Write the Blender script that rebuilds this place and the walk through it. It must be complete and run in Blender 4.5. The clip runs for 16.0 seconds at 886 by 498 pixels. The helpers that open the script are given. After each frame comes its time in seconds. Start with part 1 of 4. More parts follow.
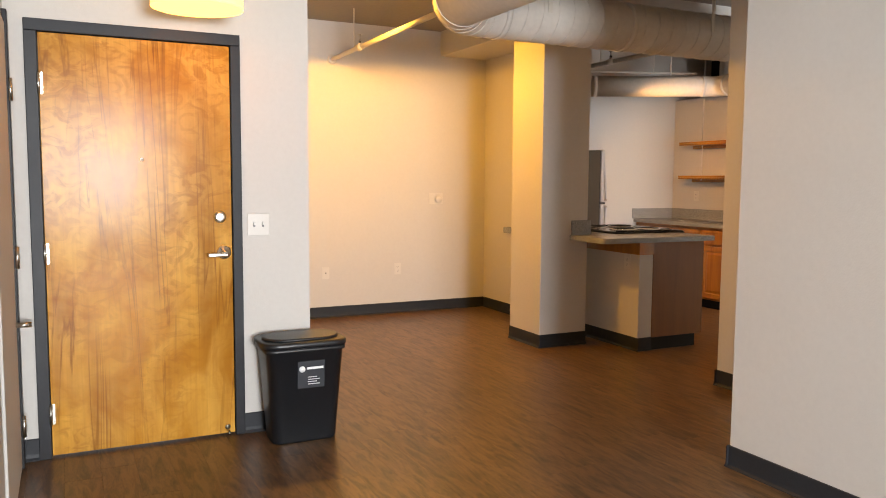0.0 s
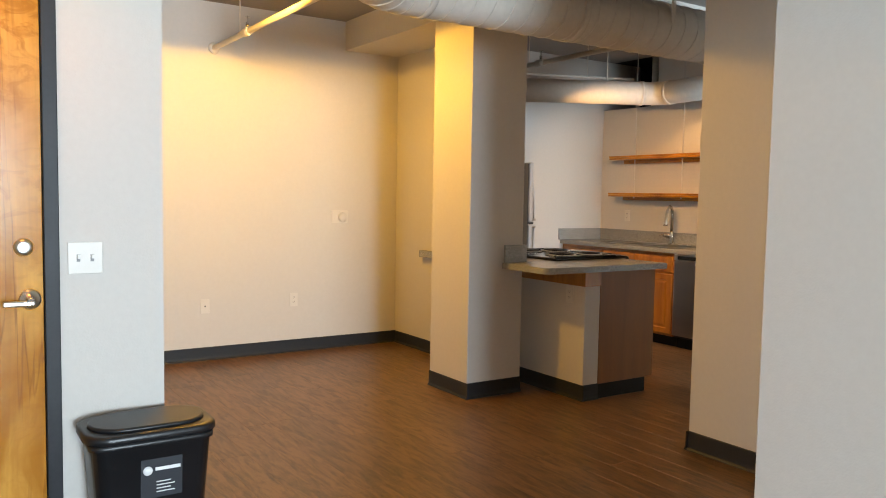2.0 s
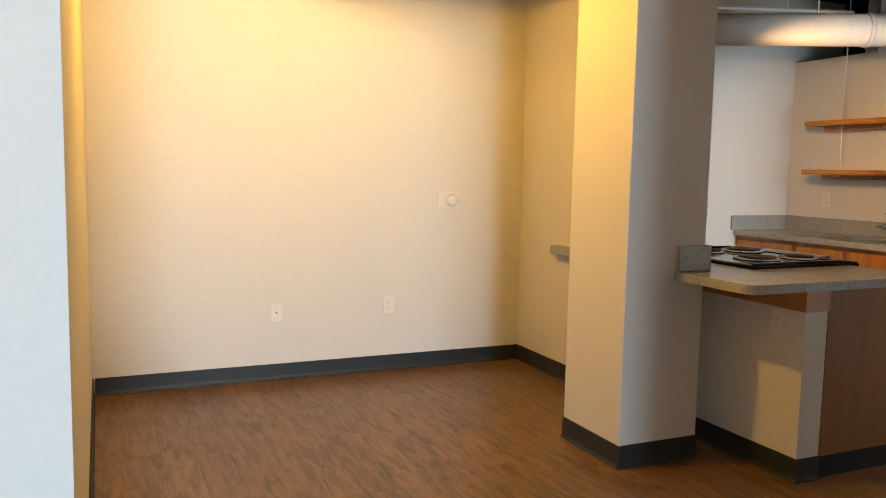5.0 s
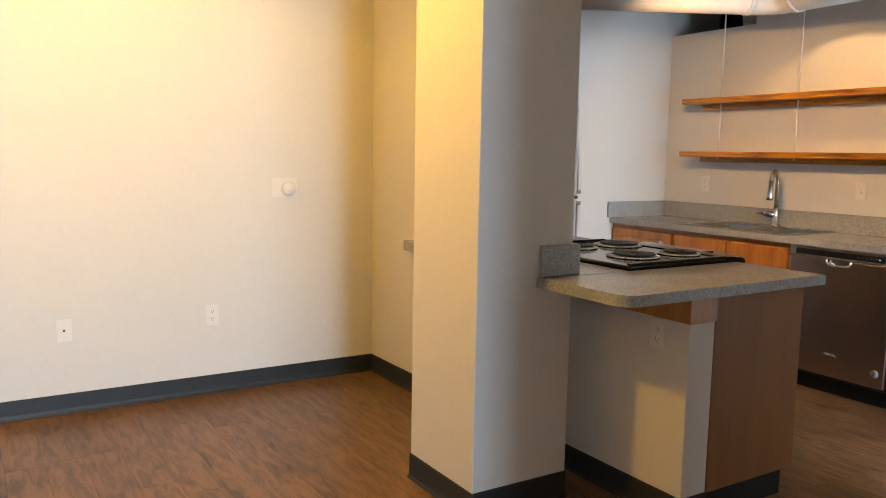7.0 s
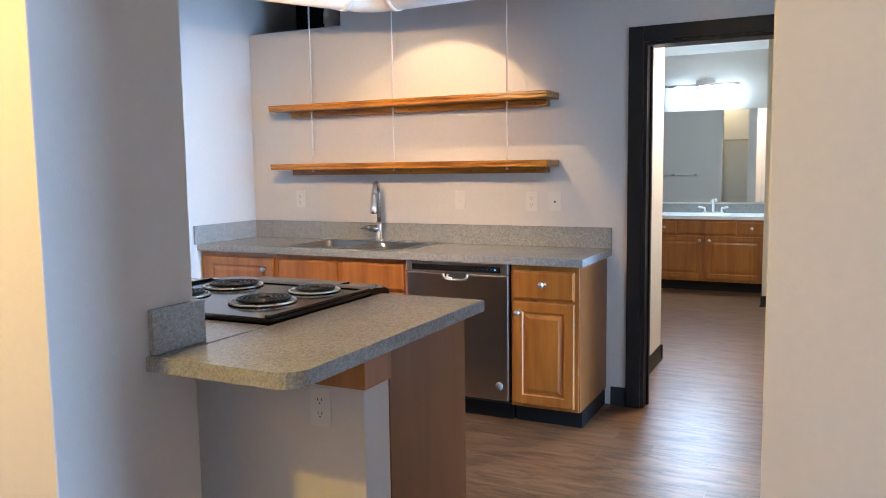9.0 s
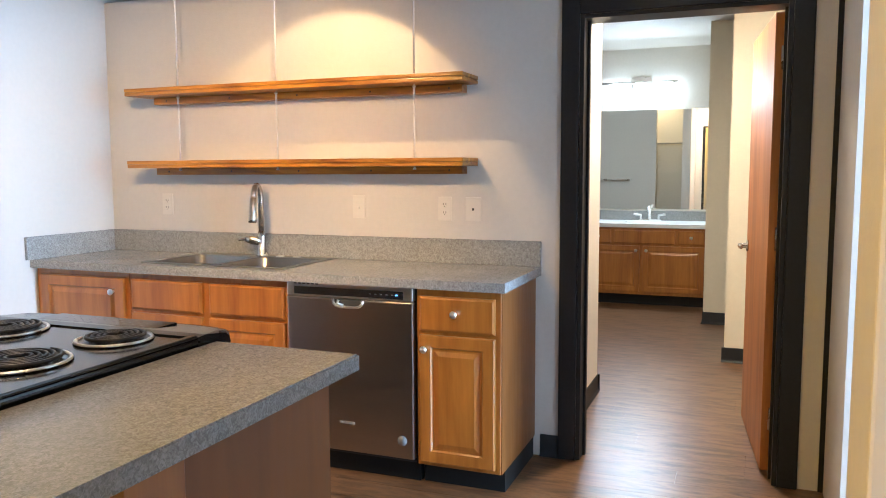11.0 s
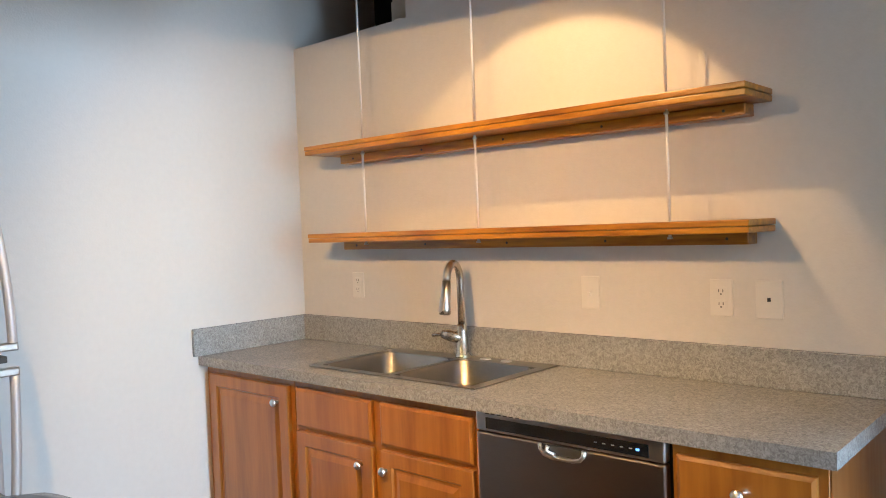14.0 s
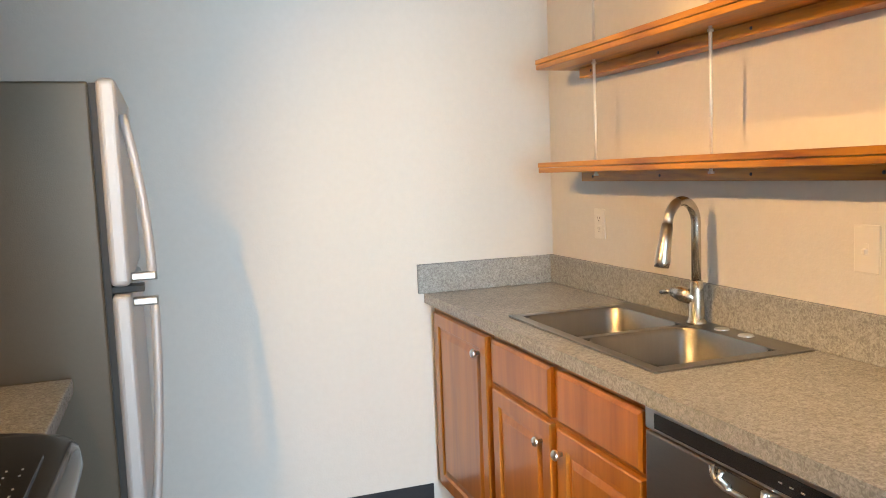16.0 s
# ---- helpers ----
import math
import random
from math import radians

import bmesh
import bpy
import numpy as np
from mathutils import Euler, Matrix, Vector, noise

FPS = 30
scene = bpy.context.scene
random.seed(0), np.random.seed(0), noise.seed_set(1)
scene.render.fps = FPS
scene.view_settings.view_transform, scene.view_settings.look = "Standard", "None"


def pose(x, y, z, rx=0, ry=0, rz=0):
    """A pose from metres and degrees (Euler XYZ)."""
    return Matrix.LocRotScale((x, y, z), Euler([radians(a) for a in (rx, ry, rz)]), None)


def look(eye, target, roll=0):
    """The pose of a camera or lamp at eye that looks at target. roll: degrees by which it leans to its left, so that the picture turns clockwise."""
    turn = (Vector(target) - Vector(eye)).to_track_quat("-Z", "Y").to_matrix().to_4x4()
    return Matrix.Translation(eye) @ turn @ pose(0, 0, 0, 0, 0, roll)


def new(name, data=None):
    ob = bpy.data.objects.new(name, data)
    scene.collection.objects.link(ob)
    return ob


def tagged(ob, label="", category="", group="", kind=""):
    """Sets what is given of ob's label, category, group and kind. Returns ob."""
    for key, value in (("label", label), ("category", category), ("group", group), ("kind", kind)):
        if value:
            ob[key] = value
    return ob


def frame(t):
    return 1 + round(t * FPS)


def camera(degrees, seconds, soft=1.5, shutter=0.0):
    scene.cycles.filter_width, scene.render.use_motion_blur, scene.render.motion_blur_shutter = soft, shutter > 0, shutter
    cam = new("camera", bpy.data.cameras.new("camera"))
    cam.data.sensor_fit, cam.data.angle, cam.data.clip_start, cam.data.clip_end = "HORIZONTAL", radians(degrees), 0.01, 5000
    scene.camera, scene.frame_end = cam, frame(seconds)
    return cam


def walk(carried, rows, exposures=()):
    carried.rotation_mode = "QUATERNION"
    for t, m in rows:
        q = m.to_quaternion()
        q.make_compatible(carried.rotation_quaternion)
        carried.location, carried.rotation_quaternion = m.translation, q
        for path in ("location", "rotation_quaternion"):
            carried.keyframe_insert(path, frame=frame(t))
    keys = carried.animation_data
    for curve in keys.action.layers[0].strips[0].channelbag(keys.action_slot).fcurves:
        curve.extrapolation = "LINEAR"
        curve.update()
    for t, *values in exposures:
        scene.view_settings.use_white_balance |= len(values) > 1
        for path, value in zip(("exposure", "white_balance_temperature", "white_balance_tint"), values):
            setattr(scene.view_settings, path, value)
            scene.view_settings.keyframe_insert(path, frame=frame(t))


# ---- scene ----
cam = camera(59.1, 16.0, soft=1.0)
PATH = [
    (0, (0.199, 0.274, 1.345), (1.066, 2.068, 1.168), 0.4),
    (0.5, (0.376, 0.512, 1.355), (1.299, 2.279, 1.195), 0.5),
    (1, (0.457, 0.786, 1.343), (1.474, 2.501, 1.195), 0.7),
    (1.5, (0.519, 1.049, 1.348), (1.582, 2.737, 1.205), 0.9),
    (2, (0.652, 1.315, 1.352), (1.742, 2.987, 1.215), 1.0),
    (2.5, (0.749, 1.608, 1.331), (1.861, 3.265, 1.189), 1.0),
    (3, (0.823, 1.887, 1.345), (1.947, 3.535, 1.201), 0.9),
    (3.5, (0.987, 2.089, 1.366), (2.062, 3.768, 1.209), 0.5),
    (4, (1.107, 2.268, 1.367), (2.099, 3.997, 1.204), 0.5),
    (4.2, (1.174, 2.37, 1.351), (2.11, 4.13, 1.187), 0.4),
    (6.3, (1.828, 2.995, 1.36), (2.583, 4.83, 1.11), 1.7),
    (6.5, (1.886, 3.065, 1.35), (2.709, 4.872, 1.113), 1.0),
    (7, (2.025, 3.221, 1.359), (3.073, 4.907, 1.118), 1.0),
    (7.5, (2.217, 3.411, 1.364), (3.552, 4.884, 1.14), 0.7),
    (8, (2.31, 3.592, 1.358), (3.851, 4.85, 1.151), -0.0),
    (8.5, (2.362, 3.824, 1.381), (4.057, 4.865, 1.176), -0.5),
    (9, (2.451, 3.956, 1.375), (4.233, 4.84, 1.167), -0.8),
    (9.5, (2.63, 4.062, 1.384), (4.474, 4.81, 1.179), -0.9),
    (9.7, (2.7, 4.092, 1.381), (4.56, 4.8, 1.175), -0.8),
    (11.8, (3.634, 4.253, 1.344), (5.472, 5.018, 1.152), 0.7),
    (12, (3.698, 4.299, 1.362), (5.52, 5.101, 1.172), 0.3),
    (12.5, (3.849, 4.445, 1.417), (5.615, 5.373, 1.277), -0.8),
    (13, (4.024, 4.495, 1.447), (5.696, 5.59, 1.389), -1.5),
    (13.5, (4.22, 4.51, 1.459), (5.818, 5.712, 1.421), -1.9),
    (14, (4.44, 4.568, 1.424), (5.933, 5.897, 1.365), -2.2),
    (14.5, (4.654, 4.589, 1.425), (5.971, 6.092, 1.333), -2.3),
    (15, (4.881, 4.548, 1.418), (5.969, 6.22, 1.273), -2.3),
    (15.5, (5.091, 4.528, 1.408), (5.961, 6.32, 1.231), -2.3),
    (16, (5.279, 4.609, 1.39), (5.934, 6.488, 1.194), -2.2),
]
EXPOSURES = [(0, -0.22, 10000, 27), (1, -0.22, 9300, 23), (2, -0.20, 8200, 16), (4, -0.20, 7700, 14), (7, -0.02, 7000, 14), (9.5, 0.62, 5150, 12), (12, 0.74, 6300, 11), (14, 0.42, 6600, 12), (16, 0.50, 7500, 12)]
walk(cam, [(t, look(eye, target, roll)) for t, eye, target, roll in PATH], EXPOSURES)

# ---- world and lights ----
world = bpy.data.worlds.new("world")
scene.world = world
world.use_nodes = True
wn = world.node_tree
sky = wn.nodes.new("ShaderNodeTexSky")
sky.sky_type = "NISHITA"
sky.sun_disc = False
sky.sun_elevation, sky.sun_rotation = radians(40), radians(200)
wn.links.new(sky.outputs[0], wn.nodes["Background"].inputs[0])
wn.nodes["Background"].inputs[1].default_value = 0.12


def lamp(name, kind, m, watts, colour, size=0.1, size_y=None, spot=None, blend=0.3):
    d = bpy.data.lights.new(name, kind)
    d.energy, d.color = watts, colour
    if kind == "AREA":
        d.size = size
        if size_y:
            d.shape, d.size_y = "RECTANGLE", size_y
    else:
        d.shadow_soft_size = size
    if kind == "SPOT":
        d.spot_size, d.spot_blend = radians(spot), blend
    ob = new(name, d)
    ob.matrix_world = m
    return ob


BATHZ = 2.60
DAY = (0.51, 0.75, 1.0)
WARM = (1.0, 0.58, 0.085)
TUNGSTEN = (1.0, 0.62, 0.27)
# daylight in the openings of the living room's south and west windows and the dining end's window
lamp("window_daylight", "AREA", look((0.70, -7.97, 1.5), (0.70, 0, 1.5)), 2150, DAY, 2.3, 2.2)
lamp("window_daylight", "AREA", look((-4.0, 1.72, 1.5), (0, 1.72, 1.5)), 195, DAY, 1.9, 2.2)
lamp("window_daylight", "AREA", look((5.6, 0.04, 1.55), (5.6, 3, 1.3)), 480, DAY, 1.25, 2.0)
# alcove lamp, then an unseen fill added to even out its walls, entry pendant
lamp("alcove_lamp_and_fill", "SPOT", look((2.20, 5.90, 2.51), (2.201, 5.90, 0)), 128, WARM, 0.06, None, 178, 0.05)
lamp("alcove_lamp_and_fill", "SPOT", look((2.90, 6.25, 2.50), (2.901, 6.25, 0)), 42, WARM, 0.06, None, 178, 0.05)
lamp("entry_lamp", "POINT", pose(0.76, 3.98, 2.20), 7, (1.0, 0.70, 0.36), 0.06)
# kitchen track heads: close to the sink wall, across the room, onto the cabinets, over the range
lamp("track_spot", "SPOT", look((6.10, 5.93, 2.36), (6.82, 6.15, 1.11)), 29, TUNGSTEN, 0.012, None, 88, 0.16)
lamp("track_spot", "SPOT", look((4.82, 5.96, 2.12), (6.82, 6.78, 0.95)), 118, TUNGSTEN, 0.012, None, 96, 0.9)
lamp("track_spot", "SPOT", look((4.60, 5.55, 2.30), (6.27, 5.90, 0.40)), 48, TUNGSTEN, 0.03, None, 58, 0.8)
lamp("track_spot", "SPOT", look((4.66, 5.86, 2.50), (4.661, 5.90, 0)), 42, TUNGSTEN, 0.03, None, 92, 0.7)
# bathroom vanity bar, hall and closet lamps
lamp("vanity_glow", "AREA", look((11.55, 5.25, 2.12), (10.0, 5.2, 0.9)), 22, (0.80, 0.93, 1.0), 0.7, 0.12)
lamp("hall_light", "AREA", pose(7.75, 4.45, BATHZ - 0.02), 48, (1.0, 0.82, 0.58), 0.3)
lamp("closet_light", "AREA", pose(7.70, 5.55, BATHZ - 0.02), 4, (1.0, 0.80, 0.50), 0.2)


# ---- materials ----
def mat(name, base, rough=0.5, metal=0.0, var=0.06, scale=3.0, fine=90.0, bump=0.0, bscale=220.0, stretch=(1, 1, 1), coat=0.0):
    """A surface with cloudy and fine variation of its colour and a fine relief."""
    m = bpy.data.materials.new(name)
    m.use_nodes = True
    n, l = m.node_tree.nodes, m.node_tree.links
    b = n["Principled BSDF"]
    b.inputs["Roughness"].default_value, b.inputs["Metallic"].default_value = rough, metal
    b.inputs["Coat Weight"].default_value = coat
    tc = n.new("ShaderNodeTexCoord")
    mp = n.new("ShaderNodeMapping")
    mp.inputs["Scale"].default_value = stretch
    l.new(tc.outputs["Object"], mp.inputs[0])
    outs = []
    for s, d in ((scale, 4), (fine, 2)):
        t = n.new("ShaderNodeTexNoise")
        t.inputs["Scale"].default_value, t.inputs["Detail"].default_value = s, d
        l.new(mp.outputs[0], t.inputs[0])
        outs.append(t)
    mix = n.new("ShaderNodeMath")
    mix.operation = "ADD"
    l.new(outs[0].outputs[0], mix.inputs[0]), l.new(outs[1].outputs[0], mix.inputs[1])
    ramp = n.new("ShaderNodeMapRange")
    ramp.inputs[1].default_value, ramp.inputs[2].default_value = 0.6, 1.4
    ramp.inputs[3].default_value, ramp.inputs[4].default_value = 1 - var, 1 + var
    l.new(mix.outputs[0], ramp.inputs[0])
    mul = n.new("ShaderNodeVectorMath")
    mul.operation = "SCALE"
    mul.inputs[0].default_value = base
    l.new(ramp.outputs[0], mul.inputs["Scale"])
    l.new(mul.outputs[0], b.inputs["Base Color"])
    rr = n.new("ShaderNodeMapRange")
    rr.inputs[3].default_value, rr.inputs[4].default_value = rough * 0.85, min(1, rough * 1.15)
    l.new(outs[0].outputs[0], rr.inputs[0]), l.new(rr.outputs[0], b.inputs["Roughness"])
    if bump:
        t = n.new("ShaderNodeTexNoise")
        t.inputs["Scale"].default_value, t.inputs["Detail"].default_value = bscale, 3
        l.new(mp.outputs[0], t.inputs[0])
        bp = n.new("ShaderNodeBump")
        bp.inputs["Strength"].default_value, bp.inputs["Distance"].default_value = bump, 0.002
        l.new(t.outputs[0], bp.inputs["Height"]), l.new(bp.outputs[0], b.inputs["Normal"])
    return m


def wood(name, dark, light, rough=0.35, axis="Z", scale=1.0, contrast=(0.3, 0.7), coat=0.2, jitter=False, warp=1.0, bump=0.05, fine=0.35, along=0.8):
    """Stained wood with grain that runs along one axis."""
    m = bpy.data.materials.new(name)
    m.use_nodes = True
    n, l = m.node_tree.nodes, m.node_tree.links
    b = n["Principled BSDF"]
    b.inputs["Coat Weight"].default_value, b.inputs["Coat Roughness"].default_value = coat, 0.2
    tc = n.new("ShaderNodeTexCoord")
    mp = n.new("ShaderNodeMapping")
    k = [9.0, 9.0, 9.0]
    k["XYZ".index(axis)] = along
    mp.inputs["Scale"].default_value = [v * scale for v in k]
    l.new(tc.outputs["Object"], mp.inputs[0])
    src = mp.outputs[0]
    oi = n.new("ShaderNodeObjectInfo")
    if jitter:
        add = n.new("ShaderNodeVectorMath")
        add.operation = "MULTIPLY_ADD"
        add.inputs[1].default_value = (37, 53, 71)
        l.new(oi.outputs["Random"], add.inputs[0]), l.new(src, add.inputs[2])
        src = add.outputs[0]
    t1 = n.new("ShaderNodeTexNoise")
    t1.inputs["Scale"].default_value, t1.inputs["Detail"].default_value, t1.inputs["Distortion"].default_value = 1.0, 6, 0.9 * warp
    t2 = n.new("ShaderNodeTexNoise")
    t2.inputs["Scale"].default_value, t2.inputs["Detail"].default_value = 7.0, 4
    l.new(src, t1.inputs[0]), l.new(src, t2.inputs[0])
    mx = n.new("ShaderNodeMath")
    mx.operation = "MULTIPLY_ADD"
    mx.inputs[1].default_value = fine
    l.new(t2.outputs[0], mx.inputs[0]), l.new(t1.outputs[0], mx.inputs[2])
    cr = n.new("ShaderNodeMapRange")
    cr.inputs[1].default_value, cr.inputs[2].default_value = contrast[0] + fine / 2, contrast[1] + fine / 2
    l.new(mx.outputs[0], cr.inputs[0])
    mix = n.new("ShaderNodeMix")
    mix.data_type = "RGBA"
    mix.inputs[6].default_value, mix.inputs[7].default_value = (*dark, 1), (*light, 1)
    l.new(cr.outputs[0], mix.inputs[0])
    col = mix.outputs[2]
    if jitter:
        mr = n.new("ShaderNodeMapRange")
        mr.inputs[3].default_value, mr.inputs[4].default_value = 0.88, 1.12
        l.new(oi.outputs["Random"], mr.inputs[0])
        sc = n.new("ShaderNodeVectorMath")
        sc.operation = "SCALE"
        l.new(col, sc.inputs[0]), l.new(mr.outputs[0], sc.inputs["Scale"])
        col = sc.outputs[0]
    l.new(col, b.inputs["Base Color"])
    rr = n.new("ShaderNodeMapRange")
    rr.inputs[3].default_value, rr.inputs[4].default_value = rough * 0.8, rough * 1.25
    l.new(t2.outputs[0], rr.inputs[0]), l.new(rr.outputs[0], b.inputs["Roughness"])
    bp = n.new("ShaderNodeBump")
    bp.inputs["Strength"].default_value, bp.inputs["Distance"].default_value = bump, 0.002
    l.new(mx.outputs[0], bp.inputs["Height"]), l.new(bp.outputs[0], b.inputs["Normal"])
    return m


def veneer(name):
    """Rotary-cut birch veneer: warm ground, thin dark figure lines and cloudy patches."""
    m = bpy.data.materials.new(name)
    m.use_nodes = True
    n, l = m.node_tree.nodes, m.node_tree.links
    b = n["Principled BSDF"]
    tc = n.new("ShaderNodeTexCoord")

    def noise_(scale, stretch, detail, dist, src=None):
        mp = n.new("ShaderNodeMapping")
        mp.inputs["Scale"].default_value = stretch
        l.new(tc.outputs["Object"], mp.inputs[0])
        t = n.new("ShaderNodeTexNoise")
        t.inputs["Scale"].default_value, t.inputs["Detail"].default_value, t.inputs["Distortion"].default_value = scale, detail, dist
        l.new(mp.outputs[0], t.inputs[0])
        return t.outputs[0]

    def rng_(src, a, c, lo, hi):
        r = n.new("ShaderNodeMapRange")
        for k, v in ((1, a), (2, c), (3, lo), (4, hi)):
            r.inputs[k].default_value = v
        l.new(src, r.inputs[0])
        return r.outputs[0]

    def mix_(f, a, c):
        x = n.new("ShaderNodeMix")
        x.data_type = "RGBA"
        l.new(f, x.inputs[0])
        for k, v in ((6, a), (7, c)):
            if isinstance(v, tuple):
                x.inputs[k].default_value = (*v, 1)
            else:
                l.new(v, x.inputs[k])
        return x.outputs[2]

    def op_(kind, a, c):
        x = n.new("ShaderNodeMath")
        x.operation = kind
        for k, v in ((0, a), (1, c)):
            if isinstance(v, float):
                x.inputs[k].default_value = v
            else:
                l.new(v, x.inputs[k])
        return x.outputs[0]

    cloud = noise_(3.6, (1.4, 1, 0.8), 6, 1.2)
    ground = mix_(rng_(cloud, 0.36, 0.64, 0, 1), (0.47, 0.180, 0.022), (0.68, 0.325, 0.066))
    # curly figure, strongest in patches
    curl = noise_(10, (0.9, 1, 1.3), 5, 2.2)
    patch = rng_(noise_(1.3, (1.3, 1, 0.8), 2, 0.4), 0.40, 0.60, 0.12, 0.75)
    ground = mix_(op_("MULTIPLY", rng_(curl, 0.46, 0.62, 0, 1), patch), ground, (0.36, 0.125, 0.016))
    fine = noise_(26, (3.0, 1, 0.10), 4, 0.2)
    ground = mix_(rng_(fine, 0.42, 0.72, 0, 0.22), ground, (0.36, 0.13, 0.022))
    # heartwood streaks and the thin dark lines along their edges
    fig = noise_(1.5, (3.6, 1, 0.26), 6, 1.1)
    where = rng_(noise_(1.5, (1.9, 1, 0.35), 3, 0.5), 0.40, 0.54, 0, 1)
    streak = op_("MULTIPLY", rng_(fig, 0.49, 0.62, 0, 0.52), where)
    ground = mix_(streak, ground, (0.27, 0.088, 0.013))
    saw = op_("FRACT", op_("MULTIPLY", fig, 8.0), 0.0)
    line = rng_(op_("ABSOLUTE", op_("SUBTRACT", saw, 0.5), 0.0), 0.0, 0.12, 1, 0)
    line = op_("MULTIPLY", op_("MULTIPLY", line, where), rng_(fine, 0.3, 0.6, 0.5, 1))
    col = mix_(op_("MULTIPLY", line, 0.85), ground, (0.19, 0.055, 0.009))
    l.new(col, b.inputs["Base Color"])
    l.new(rng_(cloud, 0.3, 0.7, 0.15, 0.21), b.inputs["Roughness"])
    b.inputs["Coat Weight"].default_value = 0.0
    b.inputs["Specular IOR Level"].default_value = 0.10
    bp = n.new("ShaderNodeBump")
    bp.inputs["Strength"].default_value, bp.inputs["Distance"].default_value = 0.06, 0.002
    l.new(noise_(5, (1, 1, 0.6), 3, 0.3), bp.inputs["Height"]), l.new(bp.outputs[0], b.inputs["Normal"])
    return m


def glow(name, colour, strength):
    m = bpy.data.materials.new(name)
    m.use_nodes = True
    b = m.node_tree.nodes["Principled BSDF"]
    b.inputs["Base Color"].default_value = (*colour, 1)
    b.inputs["Emission Color"].default_value, b.inputs["Emission Strength"].default_value = (*colour, 1), strength
    return m


def laminate(name, base, rough=0.35):
    """Speckled grey laminate."""
    m = mat(name, base, rough, 0, 0.10, 6, 60, 0.03, 160)
    n, l = m.node_tree.nodes, m.node_tree.links
    b = n["Principled BSDF"]
    old = b.inputs["Base Color"].links[0].from_socket
    tc = n.new("ShaderNodeTexCoord")
    v = n.new("ShaderNodeTexNoise")
    v.inputs["Scale"].default_value, v.inputs["Detail"].default_value, v.inputs["Distortion"].default_value = 120, 5, 1.4
    l.new(tc.outputs["Object"], v.inputs[0])
    r = n.new("ShaderNodeMapRange")
    r.inputs[1].default_value, r.inputs[2].default_value = 0.36, 0.64
    r.inputs[3].default_value, r.inputs[4].default_value = 0.73, 1.27
    l.new(v.outputs[0], r.inputs[0])
    s = n.new("ShaderNodeVectorMath")
    s.operation = "SCALE"
    l.new(old, s.inputs[0]), l.new(r.outputs[0], s.inputs["Scale"]), l.new(s.outputs[0], b.inputs["Base Color"])
    return m


PAINT = mat("wall_paint", (0.565, 0.535, 0.50), 0.75, 0, 0.03, 1.2, 40, 0.35, 130)
PAINT_CREAM = mat("cream_paint", (0.66, 0.60, 0.48), 0.7, 0, 0.03, 1.2, 40, 0.25, 130)
PAINT_WHITE = mat("bath_paint", (0.72, 0.70, 0.64), 0.7, 0, 0.03, 1.2, 40, 0.25, 130)
CEIL = mat("ceiling_paint", (0.29, 0.27, 0.25), 0.85, 0, 0.06, 1.5, 30, 0.3, 90)
BASE = mat("vinyl_base", (0.020, 0.022, 0.026), 0.5, 0, 0.12, 3, 60, 0.1, 60)
FRAME = mat("black_enamel", (0.016, 0.017, 0.020), 0.42, 0, 0.15, 3, 70, 0.08, 90)
DOORWOOD = veneer("birch_veneer")
DOOR2WOOD = wood("stained_door", (0.27, 0.095, 0.022), (0.44, 0.18, 0.048), 0.52, "Z", 1.5, (0.3, 0.7), 0.0)
CAB = wood("stained_maple", (0.25, 0.083, 0.012), (0.47, 0.186, 0.030), 0.32, "Z", 1.2, (0.25, 0.8), 0.45, False, 1.0, 0.02)
PANEL = wood("veneer_panel", (0.165, 0.057, 0.012), (0.235, 0.087, 0.018), 0.45, "Z", 1.2, (0.2, 0.8), 0.15, False, 1.0, 0.02)
SHELF = wood("stained_pine", (0.17, 0.050, 0.004), (0.50, 0.205, 0.013), 0.34, "Y", 1.5, (0.30, 0.60), 0.2, False, 1.2, 0.06)
PLANK = wood("vinyl_plank", (0.040, 0.019, 0.009), (0.195, 0.105, 0.050), 0.31, "Y", 3.3, (0.24, 0.62), 0.0, True, 0.9, 0.03, 0.5, 1.6)
LAM = laminate("grey_laminate", (0.265, 0.268, 0.265), 0.24)
STEEL = mat("brushed_steel", (0.60, 0.59, 0.57), 0.33, 1.0, 0.06, 2, 60, 0.04, 60, (30, 1, 1))
DARKSTEEL = mat("dark_stainless", (0.42, 0.375, 0.335), 0.30, 1.0, 0.05, 2, 40, 0.0, 60, (1, 1, 8))
CHROME = mat("chrome", (0.86, 0.86, 0.85), 0.28, 1.0, 0.02, 5, 60)
SINKSTEEL = mat("sink_steel", (0.28, 0.265, 0.245), 0.30, 1.0, 0.06, 2, 60, 0.04, 60, (30, 1, 1))
NICKEL = mat("satin_nickel", (0.50, 0.48, 0.44), 0.27, 1.0, 0.04, 5, 60)
BLACK = mat("black_gloss", (0.012, 0.012, 0.013), 0.12, 0, 0.2, 5, 60)
DARKPL = mat("black_plastic", (0.009, 0.010, 0.012), 0.38, 0, 0.15, 6, 120, 0.15, 260)
KICK_AND_SHADE = mat("dark_toe_kick_and_recess_shade", (0.012, 0.012, 0.012), 0.6, 0, 0.2, 5, 60)
GLASSBLK = mat("black_glass", (0.006, 0.006, 0.007), 0.08, 0, 0.1, 5, 60)
MARK = mat("grey_print", (0.20, 0.20, 0.20), 0.5, 0, 0.02, 8, 80)
BOWL = mat("drip_bowl_enamel", (0.22, 0.21, 0.20), 0.22, 1.0, 0.1, 5, 60)
COIL = mat("burner_coil", (0.03, 0.03, 0.032), 0.4, 0.6, 0.2, 9, 120)
